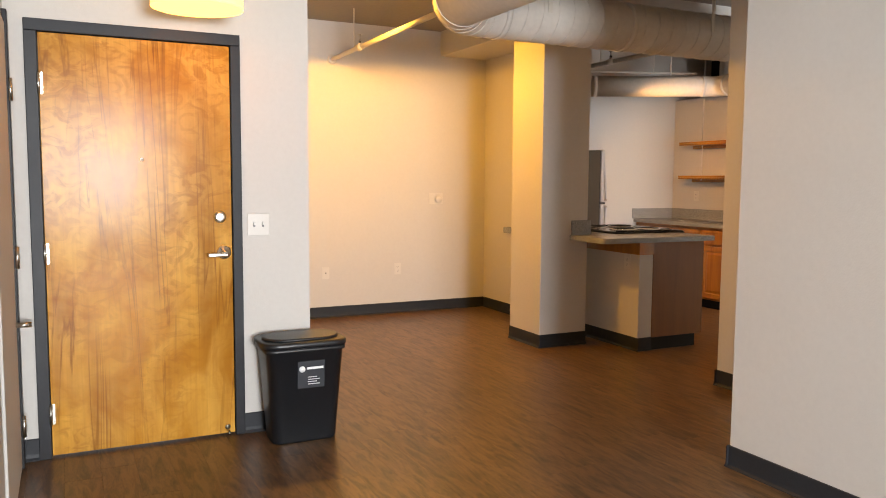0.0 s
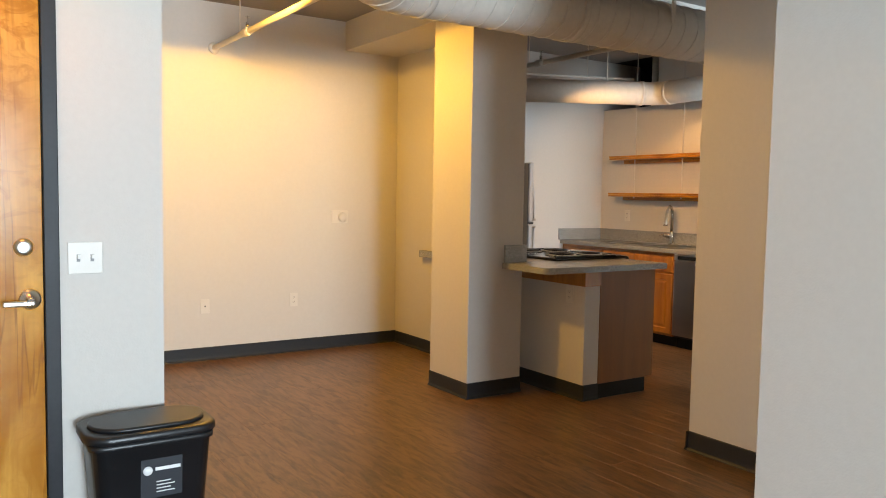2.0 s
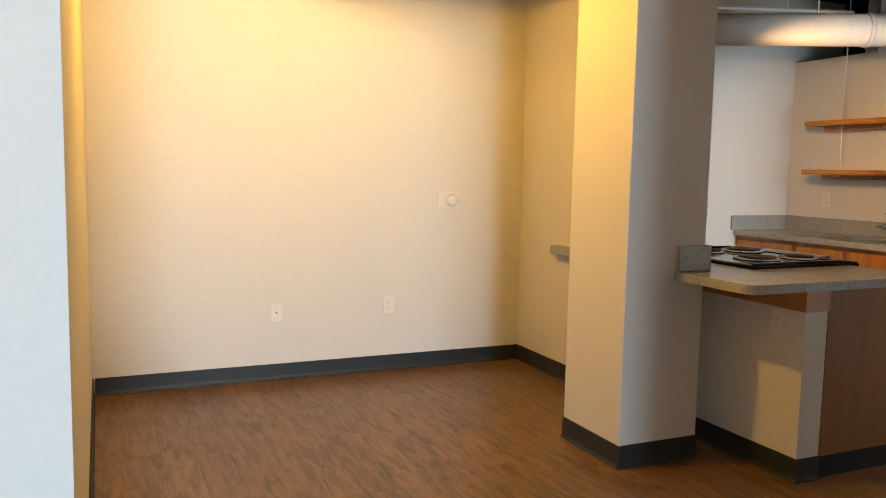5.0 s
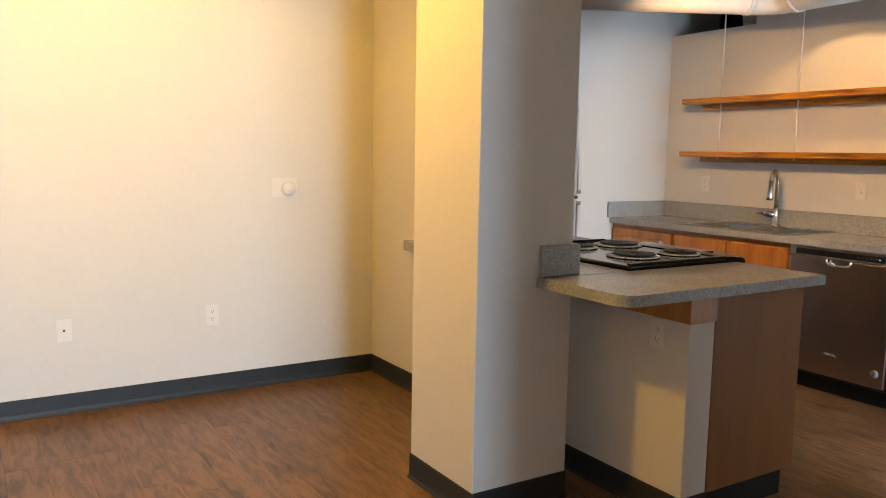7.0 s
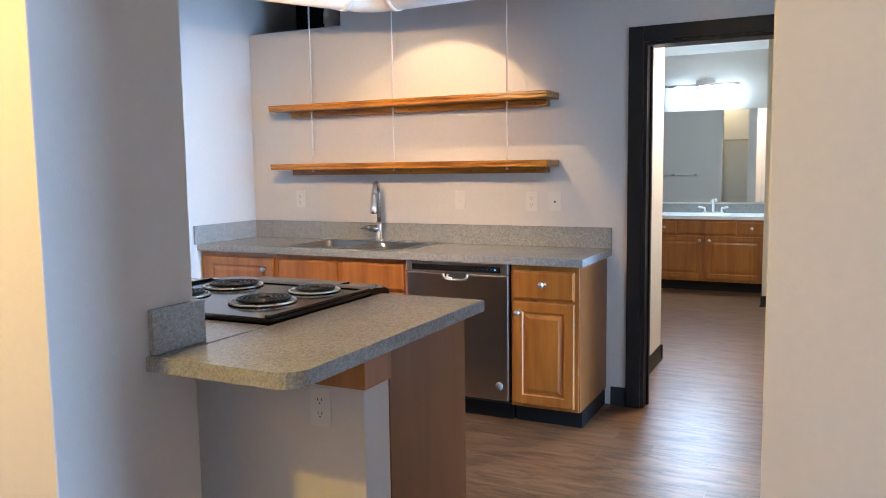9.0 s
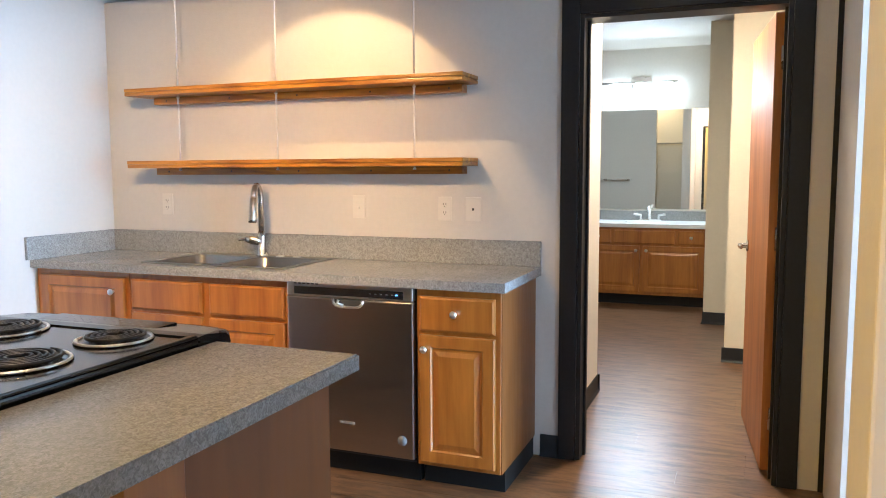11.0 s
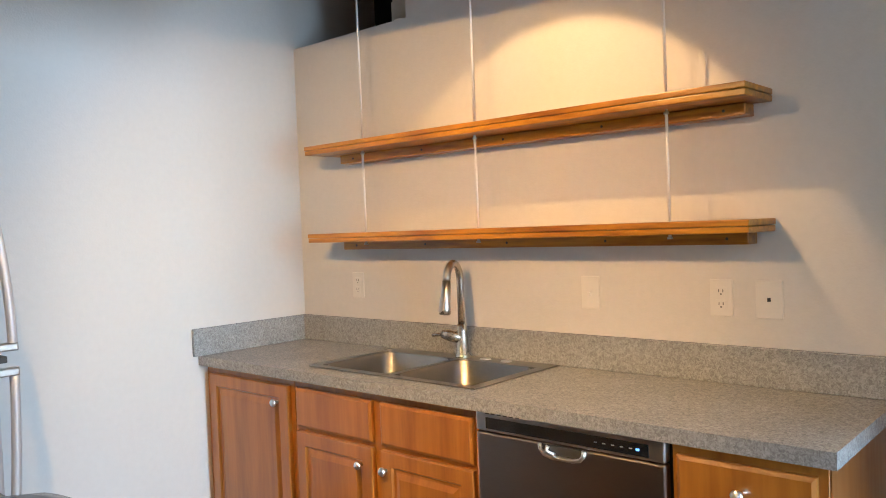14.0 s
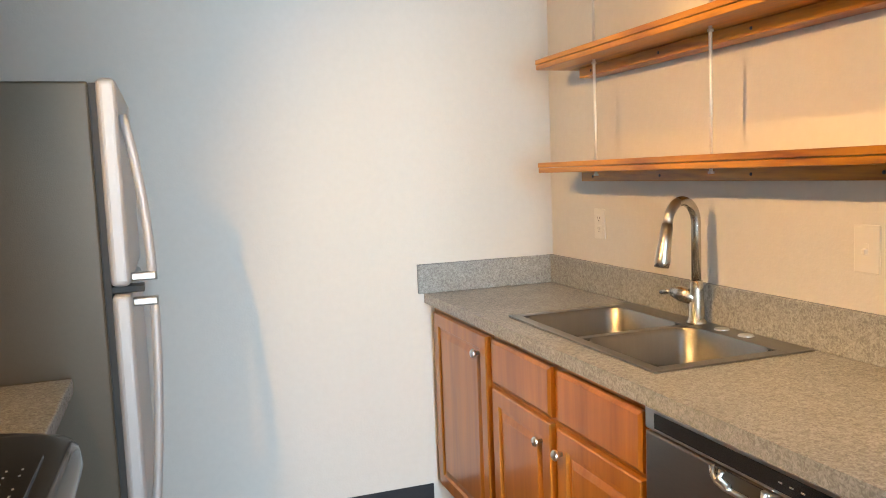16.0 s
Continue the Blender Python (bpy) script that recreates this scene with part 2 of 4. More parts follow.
ROD = mat("zinc_rod", (0.62, 0.60, 0.57), 0.5, 0.5, 0.06, 5, 60)
PLATE = mat("white_plate", (0.62, 0.59, 0.545), 0.35, 0, 0.02, 5, 60)
SLOT = mat("slot_dark", (0.03, 0.03, 0.03), 0.6, 0, 0.1, 5, 60)
DUCT = mat("painted_duct", (0.66, 0.62, 0.57), 0.6, 0, 0.07, 2.5, 30, 0.3, 70)
PIPE = mat("painted_pipe", (0.66, 0.61, 0.54), 0.5, 0, 0.06, 4, 60, 0.1, 80)
SHADE = glow("drum_shade_linen", (1.0, 0.72, 0.34), 1.6)
FRIDGE = mat("satin_fridge_door", (0.50, 0.50, 0.51), 0.50, 0.35, 0.03, 2, 60, 0.03, 60, (30, 1, 1))
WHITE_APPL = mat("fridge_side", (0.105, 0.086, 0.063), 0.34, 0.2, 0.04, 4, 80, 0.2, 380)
MIRROR = mat("mirror_silver", (0.92, 0.94, 0.93), 0.01, 1.0, 0.0, 2, 10)
SINKWHITE = mat("cultured_marble", (0.78, 0.80, 0.80), 0.25, 0, 0.03, 5, 60)
LABELM = mat("bin_label_print", (0.022, 0.026, 0.033), 0.35, 0, 0.08, 8, 80)
INK = mat("white_print", (0.75, 0.75, 0.75), 0.5, 0, 0.02, 8, 80)
BLUE_LED = glow("blue_indicator", (0.12, 0.4, 1.0), 1.2)
BULB = glow("frosted_bulb", (0.86, 0.95, 1.0), 5.0)
for m_, v_ in ((FRAME, 0.2), (BASE, 0.3), (KICK_AND_SHADE, 0.2)):
    m_.node_tree.nodes["Principled BSDF"].inputs["Specular IOR Level"].default_value = v_
GLASSW = bpy.data.materials.new("window_glass")
GLASSW.use_nodes = True
GLASSW.node_tree.nodes["Principled BSDF"].inputs["Transmission Weight"].default_value = 1.0
GLASSW.node_tree.nodes["Principled BSDF"].inputs["Roughness"].default_value = 0.0


# ---- mesh helpers ----
def bx(bm, x0, x1, y0, y1, z0, z1, bev=0.0, seg=2):
    vs = [bm.verts.new((x, y, z)) for z in (z0, z1) for y in (y0, y1) for x in (x0, x1)]
    fs = [bm.faces.new([vs[i] for i in q]) for q in ((0, 2, 3, 1), (4, 5, 7, 6), (0, 1, 5, 4), (2, 6, 7, 3), (0, 4, 6, 2), (1, 3, 7, 5))]
    if bev:
        es = list({e for f in fs for e in f.edges})
        bmesh.ops.bevel(bm, geom=es, offset=bev, segments=seg, affect="EDGES", profile=0.5)
    return bm


def one(*a, **k):
    return bx(bmesh.new(), *a, **k)


def tube(bm, pts, r, seg=12, caps=True, radii=None):
    """A round bar swept along points."""
    pts = [Vector(p) for p in pts]
    up = Vector((0, 0, 1))
    rings = []
    for i, p in enumerate(pts):
        d = (pts[min(i + 1, len(pts) - 1)] - pts[max(i - 1, 0)]).normalized()
        if i == 0:
            side = d.cross(up) if abs(d.z) < 0.95 else d.cross(Vector((0, 1, 0)))
        side = (side - d * side.dot(d)).normalized()
        o = d.cross(side)
        rr = radii[i] if radii else r
        rings.append([bm.verts.new(p + (side * math.cos(a) + o * math.sin(a)) * rr) for a in (2 * math.pi * j / seg for j in range(seg))])
    for a, b in zip(rings, rings[1:]):
        for j in range(seg):
            bm.faces.new((a[j], a[(j + 1) % seg], b[(j + 1) % seg], b[j])).smooth = True
    if caps:
        bm.faces.new(rings[0][::-1]), bm.faces.new(rings[-1])
    return bm


def lathe(bm, prof, at=(0, 0, 0), axis="Z", seg=24):
    """A turned shape: prof holds (radius, height) pairs along the axis."""
    at = Vector(at)
    rings = []
    for r, h in prof:
        ring = []
        for j in range(seg):
            a = 2 * math.pi * j / seg
            c, s = r * math.cos(a), r * math.sin(a)
            v = {"Z": (c, s, h), "X": (h, c, s), "Y": (s, h, c)}[axis]
            ring.append(bm.verts.new(at + Vector(v)))
        rings.append(ring)
    for a, b in zip(rings, rings[1:]):
        for j in range(seg):
            bm.faces.new((a[j], a[(j + 1) % seg], b[(j + 1) % seg], b[j])).smooth = True
    if prof[0][0] > 1e-5:
        bm.faces.new(rings[0][::-1])
    if prof[-1][0] > 1e-5:
        bm.faces.new(rings[-1])
    return bm


def arc(c, r, a0, a1, n, plane="XZ"):
    """Points of an arc round c, angles in degrees."""
    out = []
    for i in range(n + 1):
        a = radians(a0 + (a1 - a0) * i / n)
        u, v = r * math.cos(a), r * math.sin(a)
        out.append((c[0] + u, c[1], c[2] + v) if plane == "XZ" else (c[0] + u, c[1] + v, c[2]) if plane == "XY" else (c[0], c[1] + u, c[2] + v))
    return out


BASES = {}


def thing(name, at, label, category, group="", kind=""):
    ob = new(name)
    ob.location = at
    ob.empty_display_size = 0.1
    BASES[ob.name] = Vector(at)
    return tagged(ob, label, category, group, kind)


def mesh_of(name, bm, material, shift=None):
    if shift is not None:
        bmesh.ops.translate(bm, vec=-shift, verts=bm.verts)
    bmesh.ops.recalc_face_normals(bm, faces=bm.faces)
    me = bpy.data.meshes.new(name)
    bm.to_mesh(me)
    bm.free()
    me.materials.append(material)
    return me


def part(name, bm, material, parent, label="", kind=""):
    """One mesh, given in world places, as a part of a thing or of a part."""
    base = BASES[parent.name]
    ob = new(name, mesh_of(name, bm, material, base))
    ob.parent = parent
    BASES[ob.name] = base
    return tagged(ob, label, kind=kind)


def solid(name, bm, material, label, category="", kind="structure", at=None):
    """One mesh as a thing, or a piece of the setting."""
    at = Vector(at) if at else Vector((0, 0, 0))
    ob = new(name, mesh_of(name, bm, material, at))
    ob.location = at
    BASES[ob.name] = at
    return tagged(ob, label, category or name.split("_")[0], kind=kind)


# ---- the plan ----
CEILZ = 2.83
EX, NY = 6.82, 7.60                    # kitchen: east and north walls
ANY, AEX = 7.535, 4.19                 # alcove: north and east walls
DY = 4.372                             # entrance wall
CT = 0.905                             # worktops
PXW, PYN = 4.05, 4.06                  # wall end beside the kitchen
NX, NYN = 2.99, 2.92                 # near wall's face and end
CX0, CX1, CY0, CY1 = 3.597, 4.045, 5.515, 5.98
WEND = 1.378

floor = solid("floor", one(-4.2, 13.0, -8.2, 8.4, -0.15, -0.012), KICK_AND_SHADE, "dark subfloor under wood-look vinyl planks", "floor")
solid("ceiling", one(-4.2, EX + 0.14, -8.2, 8.4, CEILZ, CEILZ + 0.2), CEIL, "painted grey concrete ceiling", "ceiling")

# entrance wall with the opening of the front door
bm = bmesh.new()
bx(bm, -0.19, 0.092, DY, DY + 0.16, 0, CEILZ), bx(bm, 0.983, WEND, DY, DY + 0.16, 0, CEILZ), bx(bm, 0.092, 0.983, DY, DY + 0.16, 2.022, CEILZ)
solid("wall_entrance", bm, PAINT, "warm grey painted drywall with the front door", "wall")
solid("wall_alcove_west", one(WEND - 0.16, WEND, DY + 0.16, ANY, 0, CEILZ), PAINT, "warm grey painted drywall of the alcove", "wall")
solid("wall_alcove_north", one(WEND - 0.16, AEX, ANY, ANY + 0.16, 0, CEILZ), PAINT, "grey painted drywall lit warm by a lamp", "wall")
solid("wall_alcove_east", one(AEX, AEX + 0.12, CY1 - 0.04, ANY + 0.16, 0, CEILZ), PAINT, "grey painted drywall between alcove and kitchen", "wall")
solid("soffit", one(3.665, AEX, CY1, ANY, 2.585, CEILZ), PAINT, "boxed drywall soffit under the ceiling", "soffit")
solid("column", one(CX0, CX1, CY0, CY1, 0, CEILZ, bev=0.004), PAINT, "square painted drywall column beside the peninsula", "column")
solid("ceiling_beam", one(CX1, EX, 5.36, 6.03, 2.60, CEILZ), PAINT, "painted concrete beam under the ceiling", "beam")
# west side and living room behind the viewer
solid("wall_west_entry", one(-0.19, -0.03, 2.9, DY, 0, CEILZ), PAINT, "painted drywall beside the front door", "wall")
solid("wall_west_return", one(-4.2, -0.19, 2.9, 3.06, 0, CEILZ), PAINT, "painted drywall of the living room", "wall")
WZ0, WZ1, LS = 0.35, 2.68, -8.0          # window sill and head; the living room's south wall
bm = bmesh.new()
bx(bm, -4.2, -4.04, LS - 0.16, 2.9, 0, WZ0), bx(bm, -4.2, -4.04, LS - 0.16, 2.9, WZ1, CEILZ)
bx(bm, -4.2, -4.04, LS - 0.16, 0.72, WZ0, WZ1), bx(bm, -4.2, -4.04, 2.72, 2.9, WZ0, WZ1)
solid("wall_west", bm, PAINT, "painted drywall of the living room with a window", "wall")
bm = bmesh.new()
bx(bm, -4.04, NX + 0.16, LS - 0.16, LS, 0, WZ0), bx(bm, -4.04, NX + 0.16, LS - 0.16, LS, WZ1, CEILZ)
for a, b in ((-4.04, -0.5), (1.9, NX + 0.16)):
    bx(bm, a, b, LS - 0.16, LS, WZ0, WZ1)
solid("wall_south", bm, PAINT, "painted drywall with a large window", "wall")
solid("wall_near", one(NX, NX + 0.16, LS, NYN, 0, CEILZ, bev=0.004), PAINT, "pale textured drywall at the living room's edge", "wall")
solid("wall_step", one(NX + 0.16, PXW, NYN - 0.16, NYN, 0, CEILZ), PAINT, "painted drywall return", "wall")
solid("wall_pier", one(PXW, PXW + 0.14, 0.0, PYN, 0, CEILZ, bev=0.004), PAINT, "painted drywall beside the kitchen", "wall")
bm = bmesh.new()
bx(bm, PXW, EX, -0.16, 0.0, 0, WZ0), bx(bm, PXW, EX, -0.16, 0.0, WZ1, CEILZ), bx(bm, PXW, 4.95, -0.16, 0.0, WZ0, WZ1), bx(bm, 6.65, EX, -0.16, 0.0, WZ0, WZ1)
solid("wall_dining_south", bm, PAINT, "painted drywall with a window at the dining end", "wall")
# unseen wall added to keep the dining window's daylight off column and end panel
bm = bmesh.new()
bx(bm, PXW + 0.14, 5.35, 3.70, 3.84, 0, CEILZ), bx(bm, 6.22, EX, 3.70, 3.84, 0, CEILZ)
solid("wall_kitchen_south", bm, PAINT, "added unseen painted drywall south of the kitchen, its opening shaping the daylight", "wall")
solid("wall_kitchen_north", one(AEX + 0.12, EX + 0.6, NY, NY + 0.16, 0, CEILZ), PAINT, "pale grey painted drywall behind the refrigerator", "wall")
# east wall: low on its north stretch with a dark recess behind, then full height, and the bathroom door's opening
DO0, DO1 = 4.02, 4.888
STEP = 6.845
bm = bmesh.new()
bx(bm, EX, EX + 0.14, STEP, NY, 0, 2.30), bx(bm, EX, EX + 0.14, DO1, STEP, 0, CEILZ)
bx(bm, EX, EX + 0.14, -0.16, DO0, 0, CEILZ), bx(bm, EX, EX + 0.14, DO0, DO1, 2.036, CEILZ)
solid("wall_kitchen_east", bm, PAINT, "grey painted drywall behind the sink, lower at one end", "wall")
# the recess's shade is put into its colour: black back, side and top
solid("recess_back", one(EX + 0.55, EX + 0.6, 6.7, NY, 2.0, CEILZ), KICK_AND_SHADE, "recess back above the low wall, black for its shade", "wall")
solid("recess_side", one(EX + 0.14, EX + 0.55, 6.7, 6.75, 2.0, CEILZ), KICK_AND_SHADE, "recess side, black for its shade", "wall")
solid("recess_top", one(EX + 0.14, EX + 0.55, 6.75, NY, CEILZ, CEILZ + 0.05), KICK_AND_SHADE, "recess top, black for its shade", "wall")

# bathroom and hall beyond the doorway
BC = 2.60
HX = EX + 0.14
bm = bx(bmesh.new(), HX, 12.2, 2.6, 6.70, BC, BC + 0.1)
bx(bm, EX + 0.60, 12.2, 6.70, 8.4, BC, BC + 0.1)
solid("ceiling_bath", bm, PAINT_WHITE, "white painted bathroom ceiling", "ceiling")
solid("wall_hall_north", one(HX, 8.0, 5.0, 5.12, 0, BC), PAINT_WHITE, "cream painted hall wall", "wall")
solid("wall_bath_west", one(7.88, 8.0, 5.50, 8.2, 0, BC), PAINT_WHITE, "pale painted bathroom wall", "wall")
solid("closet_back", one(7.45, 7.5, 5.12, 6.0, 0, BC), PAINT_CREAM, "cream painted closet back", "wall")
solid("closet_side", one(7.5, 7.88, 5.95, 6.0, 0, BC), PAINT_CREAM, "cream painted closet side", "wall")
solid("wall_bath_east", one(11.76, 11.92, 2.6, 8.3, 0, BC), PAINT_WHITE, "pale painted bathroom wall above the vanity", "wall")
solid("wall_bath_north", one(7.88, 11.76, 8.14, 8.3, 0, BC), PAINT_WHITE, "pale painted bathroom wall", "wall")
solid("wall_bath_pier", one(10.44, 11.76, 4.0, 4.515, 0, BC), PAINT_CREAM, "cream painted wall end beside the vanity", "wall")
solid("wall_hall_pier", one(9.04, 9.24, 2.76, 4.30, 0, BC), PAINT_CREAM, "cream painted wall end in the hall", "wall")
solid("wall_hall_south", one(HX, 11.76, 2.6, 2.76, 0, BC), PAINT_CREAM, "cream painted hall wall", "wall")


def baseboard(p, q, side, h=0.105):
    """Vinyl cove base from p to q, its toe towards side."""
    p, q = Vector((*p, 0)), Vector((*q, 0))
    s = Vector((*side, 0))
    prof = [(0, 0), (0.016, 0), (0.016, 0.004), (0.009, 0.014), (0.0065, 0.03), (0.0065, h - 0.004), (0.004, h), (0, h)]
    bm = bmesh.new()
    a = [bm.verts.new(p + s * u + Vector((0, 0, v))) for u, v in prof]
    b = [bm.verts.new(q + s * u + Vector((0, 0, v))) for u, v in prof]
    for i in range(len(prof)):
        j = (i + 1) % len(prof)
        bm.faces.new((a[i], a[j], b[j], b[i]))
    bm.faces.new(a), bm.faces.new(b[::-1])
    return solid("baseboard", bm, BASE, "dark grey vinyl cove baseboard", "baseboard")


E2 = 0.016
for p, q, s in (((-0.03, DY), (0.05, DY), (0, -1)), ((1.02, DY), (WEND, DY), (0, -1)), ((WEND, DY - E2), (WEND, ANY), (1, 0)), ((WEND + E2, ANY), (AEX, ANY), (0, -1)),
                ((AEX, CY1), (AEX, ANY - E2), (-1, 0)), ((CX0, CY0 - E2), (CX0, CY1), (-1, 0)), ((CX0, CY0), (CX1, CY0), (0, -1)), ((CX1, CY0), (CX1, CY1 - 0.04), (1, 0)),
                ((NX, LS), (NX, NYN), (-1, 0)), ((NX - E2, NYN), (PXW, NYN), (0, 1)), ((PXW, NYN + E2), (PXW, PYN), (-1, 0)), ((PXW - E2, PYN), (PXW + 0.14 + E2, PYN), (0, 1)), ((PXW + 0.14, 0.02), (PXW + 0.14, PYN), (1, 0)),
                ((EX, 4.97), (EX, 5.055), (-1, 0)), ((EX, 0.02), (EX, 2.95), (-1, 0)), ((AEX + 0.12, NY), (6.24, NY), (0, -1)), ((HX, 5.0), (8.0, 5.0), (0, -1)), ((8.0, 5.0 - E2), (8.0, 5.12), (1, 0)),
                ((9.04, 2.8), (9.04, 4.30 + E2), (-1, 0)), ((9.04, 4.30), (9.24, 4.30), (0, 1)), ((10.44, 4.0), (10.44, 4.515), (-1, 0)), ((10.44 - E2, 4.515), (11.15, 4.515), (0, 1))):
    baseboard(p, q, s)


# ---- doors ----
def door_front():
    d = thing("door_1", (0.537, DY, 0), "honey-stained veneer entrance door, closed, in a dark steel frame", "door", kind="structure")
    bm = bmesh.new()
    for a, b in ((0.05, 0.104), (0.971, 1.02)):
        bx(bm, a, b, DY - 0.018, DY + 0.14, 0, 2.01, 0.003)
    bx(bm, 0.05, 1.02, DY - 0.018, DY + 0.14, 2.01, 2.065, 0.003)
    part("door_frame", bm, FRAME, d, "dark grey painted steel frame")
    leaf = part("door_leaf", one(0.107, 0.968, DY - 0.004, DY + 0.04, 0.012, 2.006, 0.002), DOORWOOD, d, "figured honey-coloured wood veneer leaf")
    for z in (0.215, 0.985, 1.775):
        bm = bmesh.new()
        tube(bm, [(0.105, DY - 0.014, z - 0.05), (0.105, DY - 0.014, z + 0.05)], 0.008, 10)
        bx(bm, 0.105, 0.124, DY - 0.008, DY - 0.003, z - 0.05, z + 0.05)
        part("hinge", bm, NICKEL, leaf, "satin steel hinge")
    y = DY - 0.004
    bm = lathe(bmesh.new(), [(0.031, 0), (0.031, -0.008), (0.024, -0.016), (0.016, -0.018), (0.0, -0.018)], (0.908, y, 1.147), "Y", 24)
    part("deadbolt", bm, CHROME, leaf, "chrome deadbolt cylinder")
    bm = lathe(bmesh.new(), [(0.036, 0), (0.036, -0.007), (0.028, -0.013), (0.013, -0.016), (0.013, -0.05), (0, -0.052)], (0.925, y, 0.965), "Y", 24)
    bx(bm, 0.838, 0.938, y - 0.058, y - 0.042, 0.946, 0.967, 0.006)
    part("lever_handle", bm, CHROME, leaf, "polished chrome lever handle")
    bm = lathe(bmesh.new(), [(0.009, 0), (0.009, -0.004), (0.006, -0.005), (0.004, -0.001), (0, -0.001)], (0.542, y, 1.432), "Y", 14)
    part("peephole", bm, CHROME, leaf)
    bm = bmesh.new()
    tube(bm, [(0.93, y, 0.045), (0.93, y - 0.04, 0.03), (0.93, y - 0.05, 0.018)], 0.006, 8)
    lathe(bm, [(0.014, 0), (0.014, -0.006), (0, -0.006)], (0.93, y, 0.045), "Y", 12)
    part("kick_down_stop", bm, NICKEL, leaf)


door_front()


def door_side():
    d = thing("door_2", (-0.03, 3.3, 0), "pale painted closet door with a dark frame beside the entrance", "door", kind="structure")
    x = -0.03
    part("door_frame", one(x, x + 0.022, 4.27, 4.345, 0, 2.08, 0.003), FRAME, d, "dark frame")
    leaf = part("door_leaf", one(x, x + 0.012, 3.42, 4.264, 0.01, 2.02, 0.003), PAINT, d, "pale painted leaf")
    for z in (0.20, 0.98, 1.73):
        bm = tube(bmesh.new(), [(x + 0.026, 4.268, z - 0.05), (x + 0.026, 4.268, z + 0.05)], 0.009, 10)
        bx(bm, x + 0.022, x + 0.027, 4.268, 4.30, z - 0.05, z + 0.05)
        part("hinge", bm, NICKEL, leaf, "satin steel hinge")
    bm = tube(bmesh.new(), [(x + 0.012, 4.22, 0.68), (x + 0.075, 4.22, 0.68)], 0.012, 12)
    part("door_stop", bm, NICKEL, leaf)


door_side()


def door_bath():
    d = thing("door_3", (EX, 4.6, 0), "open stained wood bathroom door in a black frame", "door", kind="structure")
    bm = bmesh.new()
    for a, b in ((DO1, DO1 + 0.08), (DO0 - 0.08, DO0)):
        bx(bm, EX - 0.018, EX, a, b, 0, 2.118, 0.004)
    bx(bm, EX - 0.018, EX, DO0, DO1, 2.036, 2.118, 0.004)
    for a, b in ((DO1 - 0.02, DO1), (DO0, DO0 + 0.02)):
        bx(bm, EX - 0.004, EX + 0.15, a, b, 0, 2.036, 0.002)
    bx(bm, EX - 0.004, EX + 0.15, DO0 + 0.02, DO1 - 0.02, 2.018, 2.036, 0.002)
    for a, b in ((DO1 - 0.032, DO1 - 0.02), (DO0 + 0.02, DO0 + 0.032)):
        bx(bm, EX + 0.07, EX + 0.10, a, b, 0, 2.018, 0.001)
    part("door_frame", bm, FRAME, d, "black painted casing and jamb")
    # the leaf stands open into the hall
    h = Vector((EX + 0.14, DO0 + 0.03, 0))
    turn = Matrix.Translation(h) @ Matrix.Rotation(radians(6), 4, "Z")
    bm = bx(bmesh.new(), 0.0, 0.815, 0.0, 0.035, 0.012, 2.01, 0.002)
    bm.transform(turn)
    leaf = part("door_leaf", bm, DOOR2WOOD, d, "brown stained flush leaf, standing open")
    for z in (0.25, 1.05, 1.82):
        bm = tube(bmesh.new(), [(0, 0, z - 0.05), (0, 0, z + 0.05)], 0.009, 10)
        bx(bm, -0.03, 0.0, 0.0, 0.003, z - 0.05, z + 0.05)
        bm.transform(turn)
        part("hinge", bm, NICKEL, leaf, "satin steel hinge")
    for s, y in ((1, 0.035), (-1, 0.0)):
        bm = lathe(bmesh.new(), [(0.03, 0), (0.03, 0.008 * s), (0.012, 0.012 * s), (0.012, 0.05 * s), (0, 0.05 * s)], (0.75, y, 0.95), "Y", 18)
        bx(bm, 0.645, 0.76, y + s * 0.045 - 0.007, y + s * 0.045 + 0.007, 0.94, 0.96, 0.005)
        bm.transform(turn)
        part("lever_handle", bm, NICKEL, leaf, "satin nickel lever handle")


door_bath()


def door_closet():
    y0, y1, x = 3.02, 3.86, EX
    d = thing("door_4", (x, 3.4, 0), "closed white panelled closet door in a dark frame", "door", kind="structure")
    bm = bmesh.new()
    bx(bm, x - 0.012, x, y0, y0 + 0.06, 0, 2.03, 0.003), bx(bm, x - 0.012, x, y1 - 0.06, y1, 0, 2.03, 0.003), bx(bm, x - 0.012, x, y0, y1, 2.03, 2.09, 0.003)
    part("door_frame", bm, FRAME, d)
    leaf = part("door_leaf", one(x - 0.008, x, y0 + 0.062, y1 - 0.062, 0.012, 2.028), PAINT_WHITE, d)
    for a, b in ((y0 + 0.13, 3.40), (3.48, y1 - 0.13)):
        for z0, z1 in ((0.15, 0.85), (1.0, 1.9)):
            part("panel", loft_rect(bmesh.new(), x - 0.008, a, b, z0, z1, [(0, 0), (0.012, 0.006), (0.03, 0.002), (0.05, 0.006)]), PAINT_WHITE, leaf)


